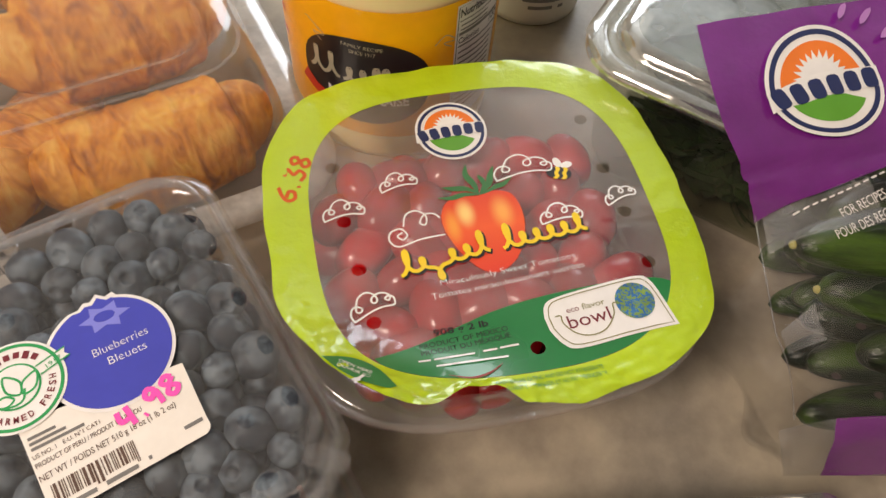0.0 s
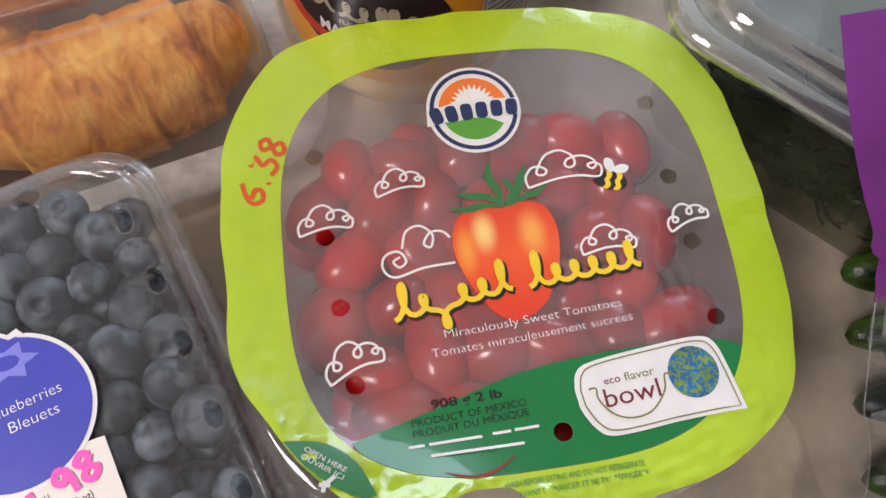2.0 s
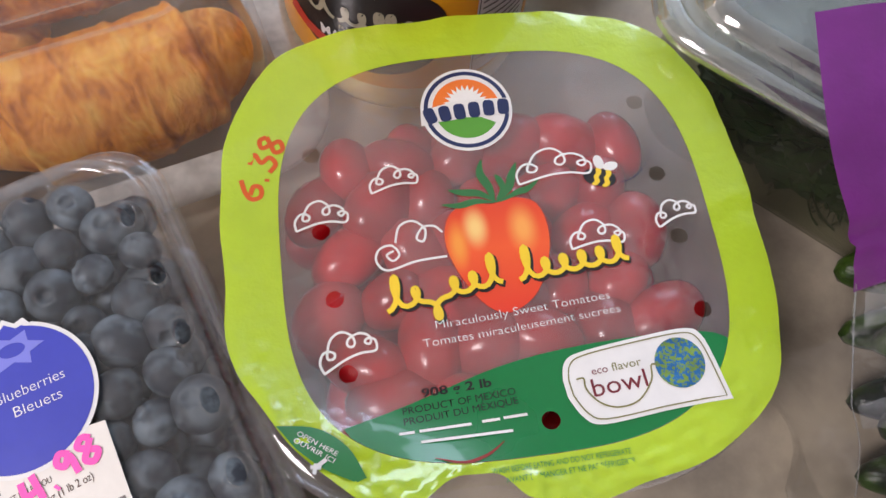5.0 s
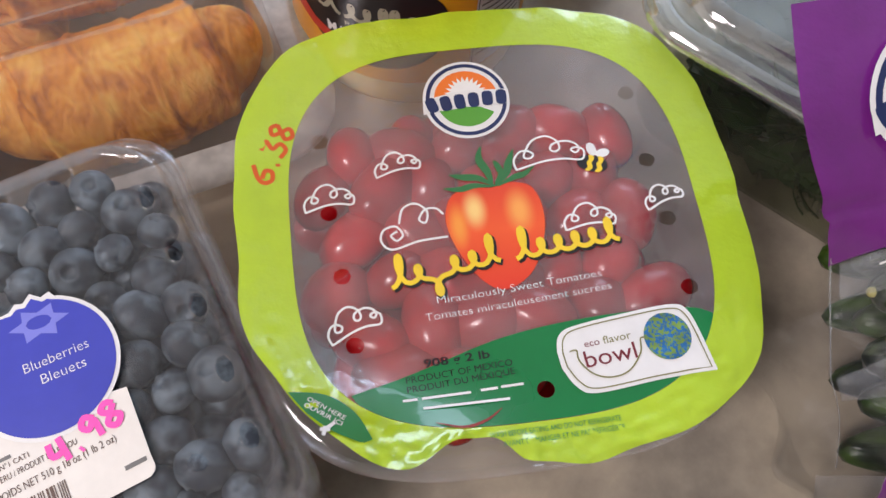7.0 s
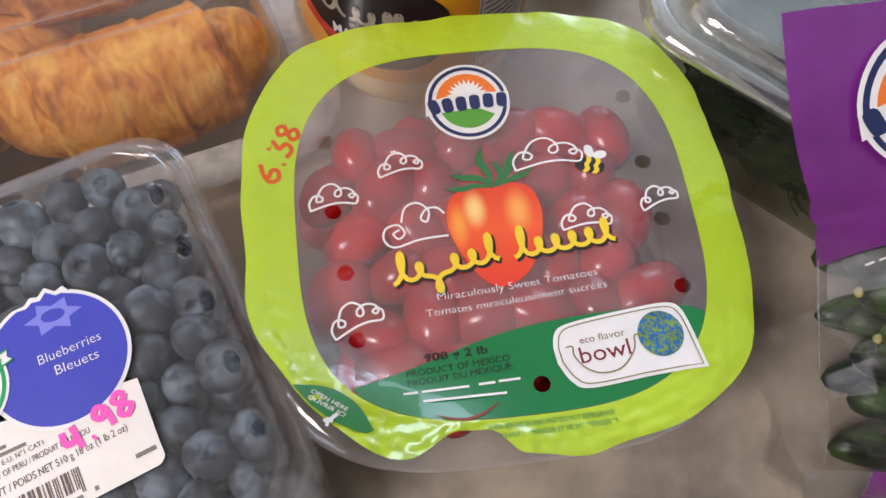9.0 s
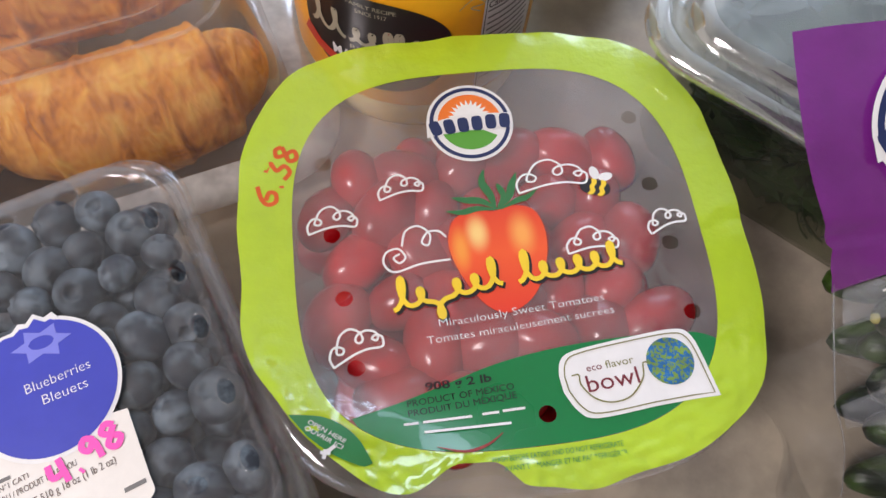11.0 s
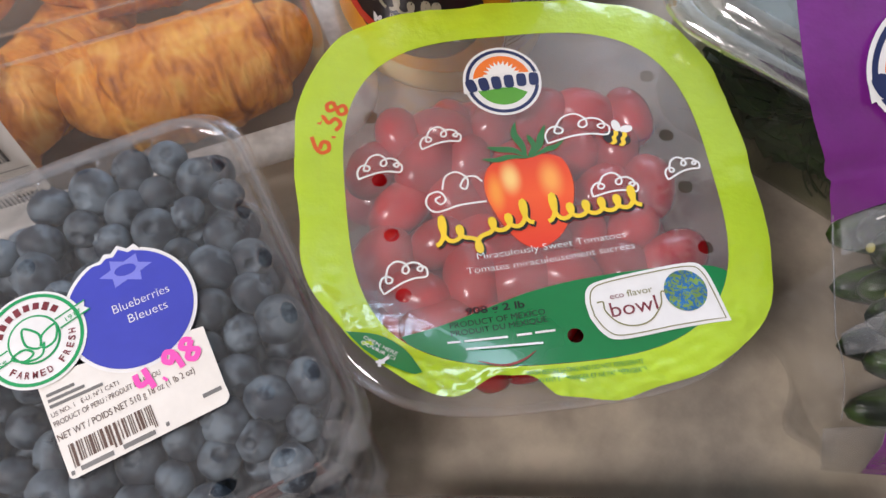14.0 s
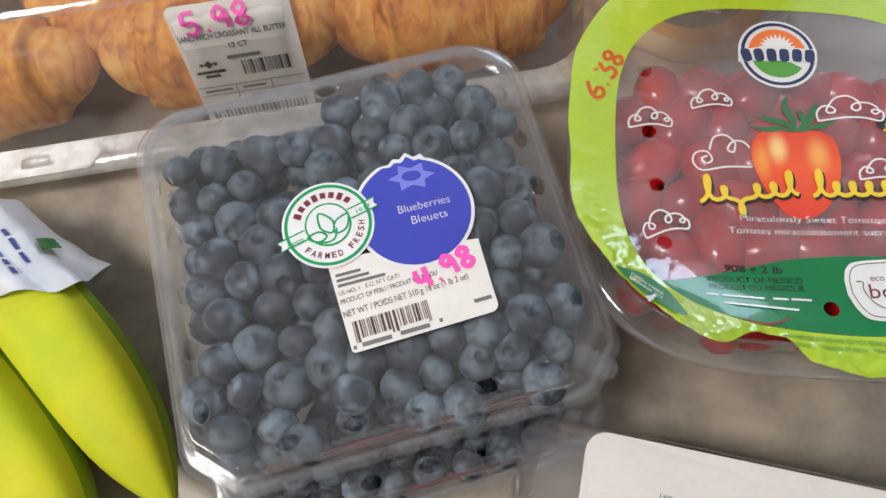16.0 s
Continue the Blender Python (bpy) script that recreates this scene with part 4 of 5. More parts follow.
arc_text("FARMED FRESH", BX, BY, 14.6, 222, 11.5, 2.6, BROWN)
stick("seal_letter", lettering("since", -38, 4.0, -31.4, 5.5, 1.9), RINGGREEN, 0.95)
stick("seal_letter", lettering("1917", -8.2, 11.2, -2.2, 12.6, 1.9), RINGGREEN, 0.95)
fine = [(-22.6, -12.2, 10, 1.2), (-22.6, -14.4, 13, 1.2), (-22.6, -16.6, 19, 1.2)]
stick("fine_print_bars", quads([(x + w / 2 + 0, y, w, h, 0) for x, y, w, h in fine]), GREY, 0.2)
stick("grade_text", lettering("US NO. 1   E-U. N°1 CAT1", -22.9, -20.6, 1.5, -19.4, 1.8), BARBROWN, 0.2)
stick("origin_text", lettering("PRODUCT OF PERU / PRODUIT DU PÉROU", -22.9, -24.2, 16.0, -22.4, 2.1), BARBROWN, 0.2)
stick("weight_text", lettering("NET WT / POIDS NET 510 g 18 oz (1 lb 2 oz)", -23.0, -29.6, 27.2, -27.2, 2.6), BARBROWN, 0.2)
stick("lot_bars", quads([(30.2, -36.6, 7, 1.5, 1)]), GREY, 0.2)
random.seed(21)
bars, x = [], -20.6
while x < 9.5:
    w = random.choice((0.35, 0.35, 0.7, 1.05))
    tall = 8.6 if x < -18.6 or x > 7.5 or -6.5 < x < -4.5 else 7.2
    bars.append((x + w / 2, -32.0 - tall / 2 + 0.03 * (x + 20), w, tall, 1))
    x += w + random.choice((0.35, 0.4, 0.8))
stick("bar_code", quads(bars), BARBROWN, 0.2, "printed bar code")
stick("code_bars", quads([(-13, -41.6, 11.5, 1.7, 1), (2, -41.2, 11.5, 1.7, 1), (-21.6, -42, 1.2, 1.5, 0), (12.4, -40.4, 1.2, 1.5, 0)]), GREY, 0.2)
for bm in handwriting("4.98", 8.6, -27.0, 13, 8.4, 2.1):
    stick("price_stroke", bm, PINKPEN, 0.4)


# ---- croissant box ----
CM = pose(-0.066, 0.246, 0, 0, 0, 26.5)
bakery = thing("croissant_box", CM, "clear plastic hinged bakery box full of golden croissants", "bakery box")


def round_rect(x0, y0, x1, y1, r, k=8):
    pts = []
    for cx, cy, a0 in ((x1 - r, y1 - r, 0), (x0 + r, y1 - r, 90), (x0 + r, y0 + r, 180), (x1 - r, y0 + r, 270)):
        pts += [(cx + r * math.cos(radians(a0 + 90 * i / k)), cy + r * math.sin(radians(a0 + 90 * i / k))) for i in range(k + 1)]
    return pts


X0, X1, Y1 = -400, 20, 290


def bk(i, z, r=30):
    return lift(round_rect(X0 + i, i, X1 - i, Y1 - i, r), z)


part("lid", loft([bk(5, 21, 34), bk(6, 26, 34), bk(9, 50, 32), bk(15, 80, 30), bk(18, 90, 28), bk(22, 96, 26), bk(28, 99, 24), bk(36, 99.5, 22), bk(38, 96, 22), bk(44, 95, 20)], cap=True), BAKERY, bakery, "clear tall lid with rounded ridges", smooth=True)
part("lid_ridge", ribbon([(x, y) for x, y, _ in bk(22, 0, 26)], 2.2, 97.2, True), BEAD, bakery, "pale ridge round the lid")
part("flange", loft([bk(5, 21.5, 34), bk(-4, 21.2, 36), bk(-13, 20.8, 38), bk(-14, 17, 38)]), LEDGE, bakery, "clear plastic flange round the box", smooth=True)
part("base", loft([bk(-12, 19, 38), bk(3, 18.6, 34), bk(5, 14, 32), bk(9, 2, 30), bk(14, 0.8, 26)], cap=True), SIDE, bakery, "shallow clear base tray", smooth=True)
tabp = [(-340, -13), (-262, -13), (-252, 0), (-258, 3), (-345, 3)]
part("closing_tab", plate(tabp, [oval(-288, -5.0, 9, 3.6, 4, 20)], None, lambda x, y: 22.6), LEDGE, bakery, "frosted closing tab with a slot")
part("tab_button", block(-294, -7, 21, -282, -3, 24, 1.2), BEAD, bakery)

price = thing("bakery_label", CM, "white bakery price label with a pink marker price", "label")


def wall_put(name, bm, material, level=0.0, label=""):
    """Lays flat drawing (x along, y up the wall) on the sloping front of the box."""
    for v in bm.verts:
        x, h = v.co.x - 6, v.co.y - 1
        zz = 20 + h * 0.985
        vv = 6.5 + (zz - 22) * 0.155 - 0.9 - level
        if h > 68:
            zz = 20 + 68 * 0.985 + (h - 68) * 0.55
            vv += (h - 68) * 0.75
        v.co = (x, vv, zz)
    return part(name, bm, material, price, label, smooth=True)


wall_put("paper", plate(round_rect(-192, -2, -135, 76, 3), (), 6), PAPER, 0, "white self-adhesive paper")
wall_put("product_text", lettering("SANDWICH CROISSANT ALL BUTTER", -190, 57.5, -139, 57.5, 3.6), BLACK, 0.4)
wall_put("product_text", lettering("12 CT", -168, 50.5, -159, 50.5, 3.4), BLACK, 0.4)
wall_put("code_bars", quads([(-163, 44.5, 16, 2.2, 0)]), GREY, 0.4)
wall_put("brand_mark", quads([(-181, 41.5, 3.4, 3.4, 45), (-184.4, 41.5, 2, 2, 45), (-177.6, 41.5, 2, 2, 45), (-181, 36.4, 14, 1.8, 0), (-181, 33.4, 7, 1.8, 0)]), BLACK, 0.4)
random.seed(5)
bars, x = [], -165.0
while x < -141:
    w = random.choice((0.4, 0.4, 0.8, 1.2))
    bars.append((x, 36.5, w, 9.5, 0))
    x += w + random.choice((0.5, 0.9))
wall_put("bar_code", quads(bars), BLACK, 0.4)
wall_put("table_lines", quads([(-163.5, 26, 54, 0.5, 0), (-163.5, 20, 54, 0.4, 0), (-163.5, 13, 54, 0.4, 0), (-172, 19.5, 0.4, 13, 0), (-154, 19.5, 0.4, 13, 0)]), GREY, 0.4)
wall_put("small_bars", quads([(-181, 23, 14, 1.4, 0), (-163, 23, 12, 1.4, 0), (-160, 16, 9, 2.4, 0), (-147, 16, 14, 3.4, 0)]), GREY, 0.4)
wall_put("lower_bar_code", quads([(-188 + 2.1 * i, 5, 0.8 + 0.5 * (i % 3 == 0), 7, 0) for i in range(24)]), GREY, 0.4)
for i, bm in enumerate(handwriting("5.98", -185, 61.5, 5, 11.0, 2.0)):
    wall_put("price_stroke", bm, PINKPEN, 0.8)


def croissant_mesh(seed, L=138, R=32):
    """A fat roll: an outer wrap that ends in ragged steps, with the thinner core sticking out."""
    def fn(s, a):
        q = 2 * s - 1
        e = abs(q)
        side = 1 if q > 0 else -1
        r = R * max(0.0, 1 - e ** 4.5) ** 0.5
        x = q * L / 2
        w = 0.06 * math.sin(a + seed * 2.1) * side + 0.03 * noise.noise(Vector((math.cos(a) * 3.5, math.sin(a) * 3.5, seed + q)))
        for edge, drop in ((0.12 + 0.1 * math.sin(seed), 0.025), (0.60 + 0.05 * math.sin(seed * 3.0), 0.20)):
            st = min(1.0, max(0.0, (e + w - edge) / 0.03))
            lip = 0.03 * math.exp(-((e + w - edge + 0.02) / 0.025) ** 2)
            r *= 1 - drop * st * st * (3 - 2 * st) + lip
        r *= 1 + 0.05 * noise.noise(Vector((x / 16, math.cos(a) * 2.2, math.sin(a) * 2.2 + seed * 3)))
        flake = noise.noise(Vector((x / 5 + 3 * noise.noise(Vector((x / 20, math.cos(a) * 2, math.sin(a) * 2))), math.cos(a) * 4.5, math.sin(a) * 4.5)))
        r *= 1 + 0.016 * flake + 0.016 * noise.noise(Vector((x / 1.8, math.cos(a) * 8, math.sin(a) * 8)))
        return (x, r * math.cos(a) + 8 * q * q - 3, r * math.sin(a) * 0.92)
    return shell_body(fn, 150, 60)


loaf_meshes = []
for s in range(4):
    ob = part("croissant", croissant_mesh(s + 1), CRUST, smooth=True)
    ob.data.materials.append(CORE)
    for f in ob.data.polygons:
        if abs(f.center.x) > 0.045:
            f.material_index = 1
    loaf_meshes.append(ob.data)
    bpy.data.objects.remove(ob)
loaves = [(-60, 43, 34, 20, 0, 2, 0.98), (-184, 44, 35, 10, -3, 2, 0.96), (-318, 44, 35, 15, 2, -2, 0.96),
          (-60, 108, 62, 20, 6, 6, 0.98), (-190, 108, 60, 10, -6, -4, 0.98), (-318, 112, 60, 15, 4, 5, 0.96), (-64, 178, 60, 12, 4, -6, 1.0), (-196, 180, 60, 8, 0, 6, 0.98), (-322, 182, 60, 12, 0, 0, 0.96),
          (-74, 244, 50, 10, 0, 0, 0.95), (-204, 244, 50, 10, 0, 0, 0.95), (-122, 76, 30, 0, 0, 40, 0.8), (-250, 78, 30, 0, 0, -35, 0.8), (-370, 76, 32, 0, 0, 60, 0.8)]
for i, (x, y, z, rx, ry, rz, s) in enumerate(loaves):
    m = CM @ pose(x / 1000, y / 1000, z / 1000, rx, ry, rz) @ Matrix.Scale(s, 4)
    fruit_object("croissant", loaf_meshes[i % 4], m, "golden brown flaky butter croissant in the bakery box", "croissant", "croissants in the box")

# ---- mayonnaise jar ----
JM = pose(-0.013, 0.3415, 0, 0, 0, 0)
jar = thing("mayonnaise_jar", JM, "cream filled clear plastic mayonnaise jar with an amber wrap label", "jar")
JR = 61.5
part("body", loft([lift(oval(0, 0, r, r, 2.0, 64), z) for r, z in ((52, 0.5), (59, 2), (61, 8), (61, 20), (60.4, 22), (60.4, 128), (61, 131), (60.5, 150), (56, 166), (46, 176), (42, 180), (42, 186))], cap=True), MAYO, jar, "cream-coloured jar wall", smooth=True)
part("cap", loft([lift(oval(0, 0, r, r, 2.0, 64), z) for r, z in ((46, 181), (47, 183), (47, 203), (45, 205.5))], cap=True), LIDYELLOW, jar, "yellow screw cap", smooth=True)


def wrap(name, bm, material, level=0.0, label=""):
    """Rolls a flat drawing (x round the jar from its front, y up) on to the jar."""
    bmesh.ops.subdivide_edges(bm, edges=[e for e in bm.edges if e.calc_length() > 8], cuts=3, use_grid_fill=True)
    for v in bm.verts:
        a = v.co.x / JR - math.pi / 2
        r = JR + level
        v.co = (r * math.cos(a), r * math.sin(a), v.co.y)
    return part(name, bm, material, jar, label, smooth=True)


sheet = loft([[(JR * math.cos(a), JR * math.sin(a), z) for a in [radians(-215 + 5 * i) for i in range(51)]] for z in (24, 60, 90, 116)], closed=False)
part("label", sheet, MAYOLABEL, jar, "amber wrap label", smooth=True)
emblem = [(x, y) for x, y in oval(-13, 66, 37, 31, 2.3, 64)]
wrap("emblem", plate(emblem, (), 6), BLACK, 0.5, "black oval emblem with silver lettering shapes")
for x0, x1, tall in ((-45, -26, 16), (-24, -9, 9), (-8, 2, 12), (4, 16, 8)):
    pts = [(x0 + (x1 - x0) * i / 30 + 2.4 * math.sin(i * 0.42), 67 + tall * (0.5 - 0.5 * math.cos(i * 0.42))) for i in range(31)]
    wrap("silver_stroke", ribbon(pts, 2.4), SILVER, 0.9)
wrap("emblem_text", lettering("FAMILY RECIPE", -24, 91.4, -2, 91.0, 2.4), SILVER, 0.9)
wrap("emblem_text", lettering("SINCE 1917", -20, 87.2, -6, 87.0, 2.6), SILVER, 0.9)
wrap("emblem_text", lettering("REAL", -24, 61.0, -11, 61.0, 3.0), SILVER, 0.9)
wrap("emblem_text", lettering("MAYONNAISE", -34, 51.5, 12, 51.5, 7.0, bold=0.03), WHITE, 0.9)
wrap("red_ribbon", plate([(-54, 52), (-44, 46), (-20, 39), (-20, 46), (-42, 53), (-50, 60)], (), 5), RED, 0.7, "red ribbon print")
for y in (104, 86, 70):
    wrap("red_leaf", plate(turned([(-4, 0), (0, 2.5), (4, 0), (0, -2.5)], -72, y, -40)), RED, 0.5)
for dx in (-46, 25):
    wrap("wing_line", ribbon(curve_points([(dx, 100 - (dx > 0) * 8), (dx + 6, 97), (dx + 12, 92), (dx + 5, 92), (dx + 10, 88)], 5), 0.5), SILVER, 0.5)
wrap("facts_panel", plate([(37, 26), (72, 26), (72, 113), (37, 113)], (), 6), WHITE, 0.5, "white nutrition panel")
wrap("facts_frame", ribbon([(38, 27), (71, 27), (71, 112), (38, 112)], 0.5, closed=True), BLACK, 0.8)
wrap("facts_text", lettering("Nutrition Facts", 39, 105.4, 70, 105.4, 5.2, bold=0.02), BLACK, 0.8)
wrap("facts_text", lettering("Calories", 39, 87.5, 54, 87.5, 4.2, bold=0.01), BLACK, 0.8)
wrap("facts_text", lettering("100", 63, 88.5, 70, 88.5, 5, bold=0.01), BLACK, 0.8)
wrap("facts_lines", quads([(54.5, 102.6, 31, 0.7, 0), (54.5, 94, 31, 2.2, 0), (54.5, 85.4, 31, 1.2, 0)] + [(50, 99.6 - 3 * i, 20, 1.0, 0) for i in range(2)] + [(53, 81 - 4 * i, 27, 1.2, 0) for i in range(12)]), GREY, 0.8)

# ---- white bottle ----
bottle = thing("white_bottle", pose(0.083, 0.440, 0), "white plastic bottle with a small printed date code", "bottle")
part("body", loft([lift(oval(0, 0, r, r, 2.0, 48), z) for r, z in ((32, 0.5), (36, 2), (37, 7), (37, 90), (34, 110), (22, 128), (15, 134), (15, 146))], cap=True), WHITEPLASTIC, bottle, "", smooth=True)
part("cap", loft([lift(oval(0, 0, r, r, 2.0, 40), z) for r, z in ((17, 140), (18, 141), (18, 158), (16, 160))], cap=True), WHITEPLASTIC, bottle, "", smooth=True)
for i, (w, z) in enumerate(((26, 24), (17, 18), (4, 18))):
    bm = bmesh.new()
    a0 = -math.pi / 2 + (0.1 if i < 2 else 0.5)
    loft([[(37.3 * math.cos(a0 + (j / 8 - 0.5) * w / 37), 37.3 * math.sin(a0 + (j / 8 - 0.5) * w / 37), zz) for j in range(9)] for zz in (z - 1.4, z + 1.4)], closed=False, bm=bm)
    part("date_bar", bm, GREY, bottle)

# ---- spinach clamshell ----
SM = pose(0.0905, 0.2815, 0, 0, 0, -31)
spin = thing("spinach_clamshell", SM, "clear plastic clamshell packed with baby spinach leaves", "salad box")


def sb(i, z, r=26):
    return lift(round_rect(-6 + i, -8 + i, 262 - i, 190 - i, r), z)


part("lid", loft([sb(-2, 95.5, 30), sb(-2, 98, 30), sb(1, 100, 28), sb(5, 100.4, 27), sb(6, 97, 26), sb(11, 96.6, 24), sb(13, 101, 23), sb(17, 104, 22), sb(20, 104.6, 21)], cap=True), SALADLID, spin, "clear ridged lid", smooth=True)
part("lid_edge", loft([sb(-2.3, 94, 30), sb(-2.6, 97, 30), sb(-1.5, 98.8, 30), sb(3, 100.9, 28), sb(4.6, 100.9, 27)]), SHINE, spin, "shiny lid edge", smooth=True)
part("lid_ridge", loft([sb(11.5, 98.2, 24), sb(13.2, 102.6, 23), sb(16.5, 104.8, 22), sb(19, 105.3, 21)]), SHINE, spin, "shiny raised lid ridge", smooth=True)
part("tray", loft([sb(-1, 94, 30), sb(5, 93.6, 27), sb(6, 90, 26), sb(10, 60, 25), sb(16, 12, 24), sb(20, 2, 22), sb(24, 0.8, 20)], cap=True), TRAY, spin, "clear deep tray", smooth=True)
part("blue_label", plate(round_rect(120, 120, 200, 170, 6), (), None, lambda x, y: 105.4), BLUELABEL, spin, "bright blue label corner")
random.seed(31)
bm = bmesh.new()
for i in range(640):
    L, W = random.uniform(32, 54), random.uniform(18, 30)
    x, y = random.uniform(50, 210), random.uniform(48, 138)
    z = random.uniform(12, 92) if i < 500 else random.uniform(86, 97)
    edge = i % 2 == 0 and i < 500
    if i >= 500:
        x, y = random.uniform(24, 236), random.uniform(24, 160)
    if edge:
        z = random.uniform(38, 66)
        y = random.uniform(13, 18)
    m = Matrix.Translation((x, y + (0.13 * (52 - z) if edge else 0), z)) @ (pose(0, 0, 0, random.uniform(94, 101), 0, random.gauss(0, 4)) @ pose(0, 0, 0, 0, 0, random.uniform(0, 360)) if edge else pose(0, 0, 0, random.gauss(0, 14 if i >= 500 else 30), random.gauss(0, 12), random.uniform(0, 360)))
    cup = random.uniform(-0.5, 0.9)
    rows = []
    for a in range(7):
        t = a / 6
        hw = W / 2 * math.sin(math.pi * min(1, t * 0.93 + 0.03)) ** 0.75
        rows.append([bm.verts.new(m @ Vector(((t - 0.5) * L, b * hw, cup * 6 * (b * b) + 5 * math.sin(t * 3 + i) * 0.4))) for b in (-1, -0.5, 0, 0.5, 1)])
    for ra, rb in zip(rows, rows[1:]):
        for j in range(4):
            bm.faces.new((ra[j], ra[j + 1], rb[j + 1], rb[j]))
    if i % 4 == 0:
        p = [m @ Vector((-L / 2 - s * 8 + 2, 0, math.sin(s) * 2)) for s in (0, 1, 2, 3)]
        for d in (Vector((0, 0, 0.8)), Vector((0, 0.8, 0))):
            for a, b in zip(p, p[1:]):
                bm.faces.new([bm.verts.new(v) for v in (a - d, b - d, b + d, a + d)])
for v in bm.verts:
    v.co.z = min(max(v.co.z, 3.0), 101.5)
    wall = 7.5 + max(0.0, 93 - v.co.z) * 0.15
    v.co.x = min(max(v.co.x, -6 + wall + 5), 262 - wall - 5)
    v.co.y = min(max(v.co.y, -8 + wall), 190 - wall)
tagged(part("spinach_leaves", bm, SPINACH, smooth=True, at=SM), "fresh dark green baby spinach leaves heaped in the salad box", "spinach", kind="stuff")

# ---- cucumber bag ----
bag = thing("cucumber_bag", pose(0.125, 0.075, 0), "clear plastic cucumber bag with a purple printed header", "produce bag")
PROFILE = curve_points([(16, 3), (17, 12), (21, 28), (29, 50), (54, 84), (72, 118), (92, 140), (122, 152), (160, 160)], 6)


def bag_left(k):
    """How far the left edge of the film stands in, along the bag's length (0 to 1)."""
    i = max(0.0, min(1.0, k)) * (len(curve_left) - 1)
    j = min(int(i), len(curve_left) - 2)
    return curve_left[j] + (curve_left[j + 1] - curve_left[j]) * (i - j)


curve_left = [p[0] for p in curve_points([(67,), (66,), (62,), (57,), (48,), (27,), (6,), (-6,), (-10,)], 6)]


def bag_point(s, k, rough=1.0):
    """s across from the left edge in millimetres, k along the profile from 0 to 1."""
    i = k * (len(PROFILE) - 1)
    a, b = PROFILE[int(i)], PROFILE[min(int(i) + 1, len(PROFILE) - 1)]
    f = i - int(i)
    y, z = a[0] + (b[0] - a[0]) * f, a[1] + (b[1] - a[1]) * f
    x = bag_left(k) + s
    head = max(0.0, min(1.0, (k - 0.55) / 0.2))
    y += 0.26 * x * head
    sw = 1 - head
    z += head * (1.1 * noise.noise(Vector((x / 24, k * 14, 8.0))) + 0.3 * noise.noise(Vector((x / 12, k * 7, 3.0))))
    roll = min(1.0, s / 22)
    z -= 3.0 * math.exp(-((k - 0.765) / 0.010) ** 2) * math.exp(-(s / 45) ** 2) * head + 1.2 * math.exp(-((k - 0.735 - s * 0.0004) / 0.008) ** 2) * head
    z = z * (1 - 0.30 * sw * (1 - roll) ** 2) + rough * (1 - 0.9 * head) * (2.8 * noise.noise(Vector((x / 26, k * 8, 2.0))) + 1.5 * noise.noise(Vector((x / 9 + k * 9, k * 20, 5.0))))
    return (x, y, z)


def bag_sheet(s0, s1, k0, k1, ns, nk, up=0.0, lean0=0.0, lean1=0.0):
    """A patch of the film; lean tilts its lower or upper boundary."""
    rows = []
    for j in range(nk + 1):
        row = []
        for i in range(ns + 1):
            s = s0 + (s1 - s0) * i / ns
            ka, kb = k0 + lean0 * min(s, 150), k1 + lean1 * min(s, 150)
            row.append(tuple(Vector(bag_point(s, ka + (kb - ka) * j / nk)) + Vector((0, -0.4 * up, up))))
        rows.append(row)
    return loft(rows, closed=False)


part("header", bag_sheet(0, 260, 0.70, 1.0, 60, 30, 0, 0.0006), PURPLE, bag, "glossy purple printed header with a crimped top seal", smooth=True)
part("window", bag_sheet(0, 260, 0.38, 0.702, 60, 40, 0, 0.0, 0.0006), BAG, bag, "clear crinkled film window", smooth=True)
part("bottom_panel", bag_sheet(14, 260, 0.06, 0.385, 50, 18), PURPLE, bag, "purple printed bottom panel", smooth=True)
part("bottom_corner", bag_sheet(-4, 14, 0.06, 0.385, 8, 18, 0.5), BAG_MILKY, bag, "milky folded film corner", smooth=True)
side = loft([[tuple(Vector(bag_point(0, k)) * (1 - f) + Vector((bag_left(k) + 4 - (26 * (k < 0.5) + 90 * math.exp(-((k - 0.36) / 0.09) ** 2)) * f * (1 - f), bag_point(0, k)[1] + 12 * f, 2)) * f) for k in [0.05 + 0.6 * i / 24 for i in range(25)]] for f in [j / 8 for j in range(9)]], closed=False)
part("side_film", side, BAG, bag, "clear sagging film side", smooth=True)
edge_line = [bag_point(0.5, 0.40 + 0.31 * i / 40, 0.3) for i in range(41)]
part("film_edge", tube(edge_line, 0.3, 6), BAG_MILKY, bag, "pale cut edge of the clear film", smooth=True)
part("film_fold", bag_sheet(1, 10, 0.51, 0.55, 8, 8, 1.5, 0.0, 0.002), BAG_MILKY, bag, "milky folded patch of film", smooth=True)
part("film_fold", bag_sheet(2, 46, 0.655, 0.70, 16, 8, 1.2, 0.0, 0.0005), BAG_MILKY, bag, "milky folded patch of film", smooth=True)


def on_header(name, bm, material, level=0.0, label=""):
    """Lays a drawing (x across, y up the header) on the header film."""
    for v in bm.verts:
        k = 0.70 + v.co.y / 300
        p = bag_point(v.co.x, min(k, 1.0), 0.0)
        v.co = (p[0], p[1], p[2] + 2.1 + level)
    return part(name, bm, material, bag, label, smooth=True)


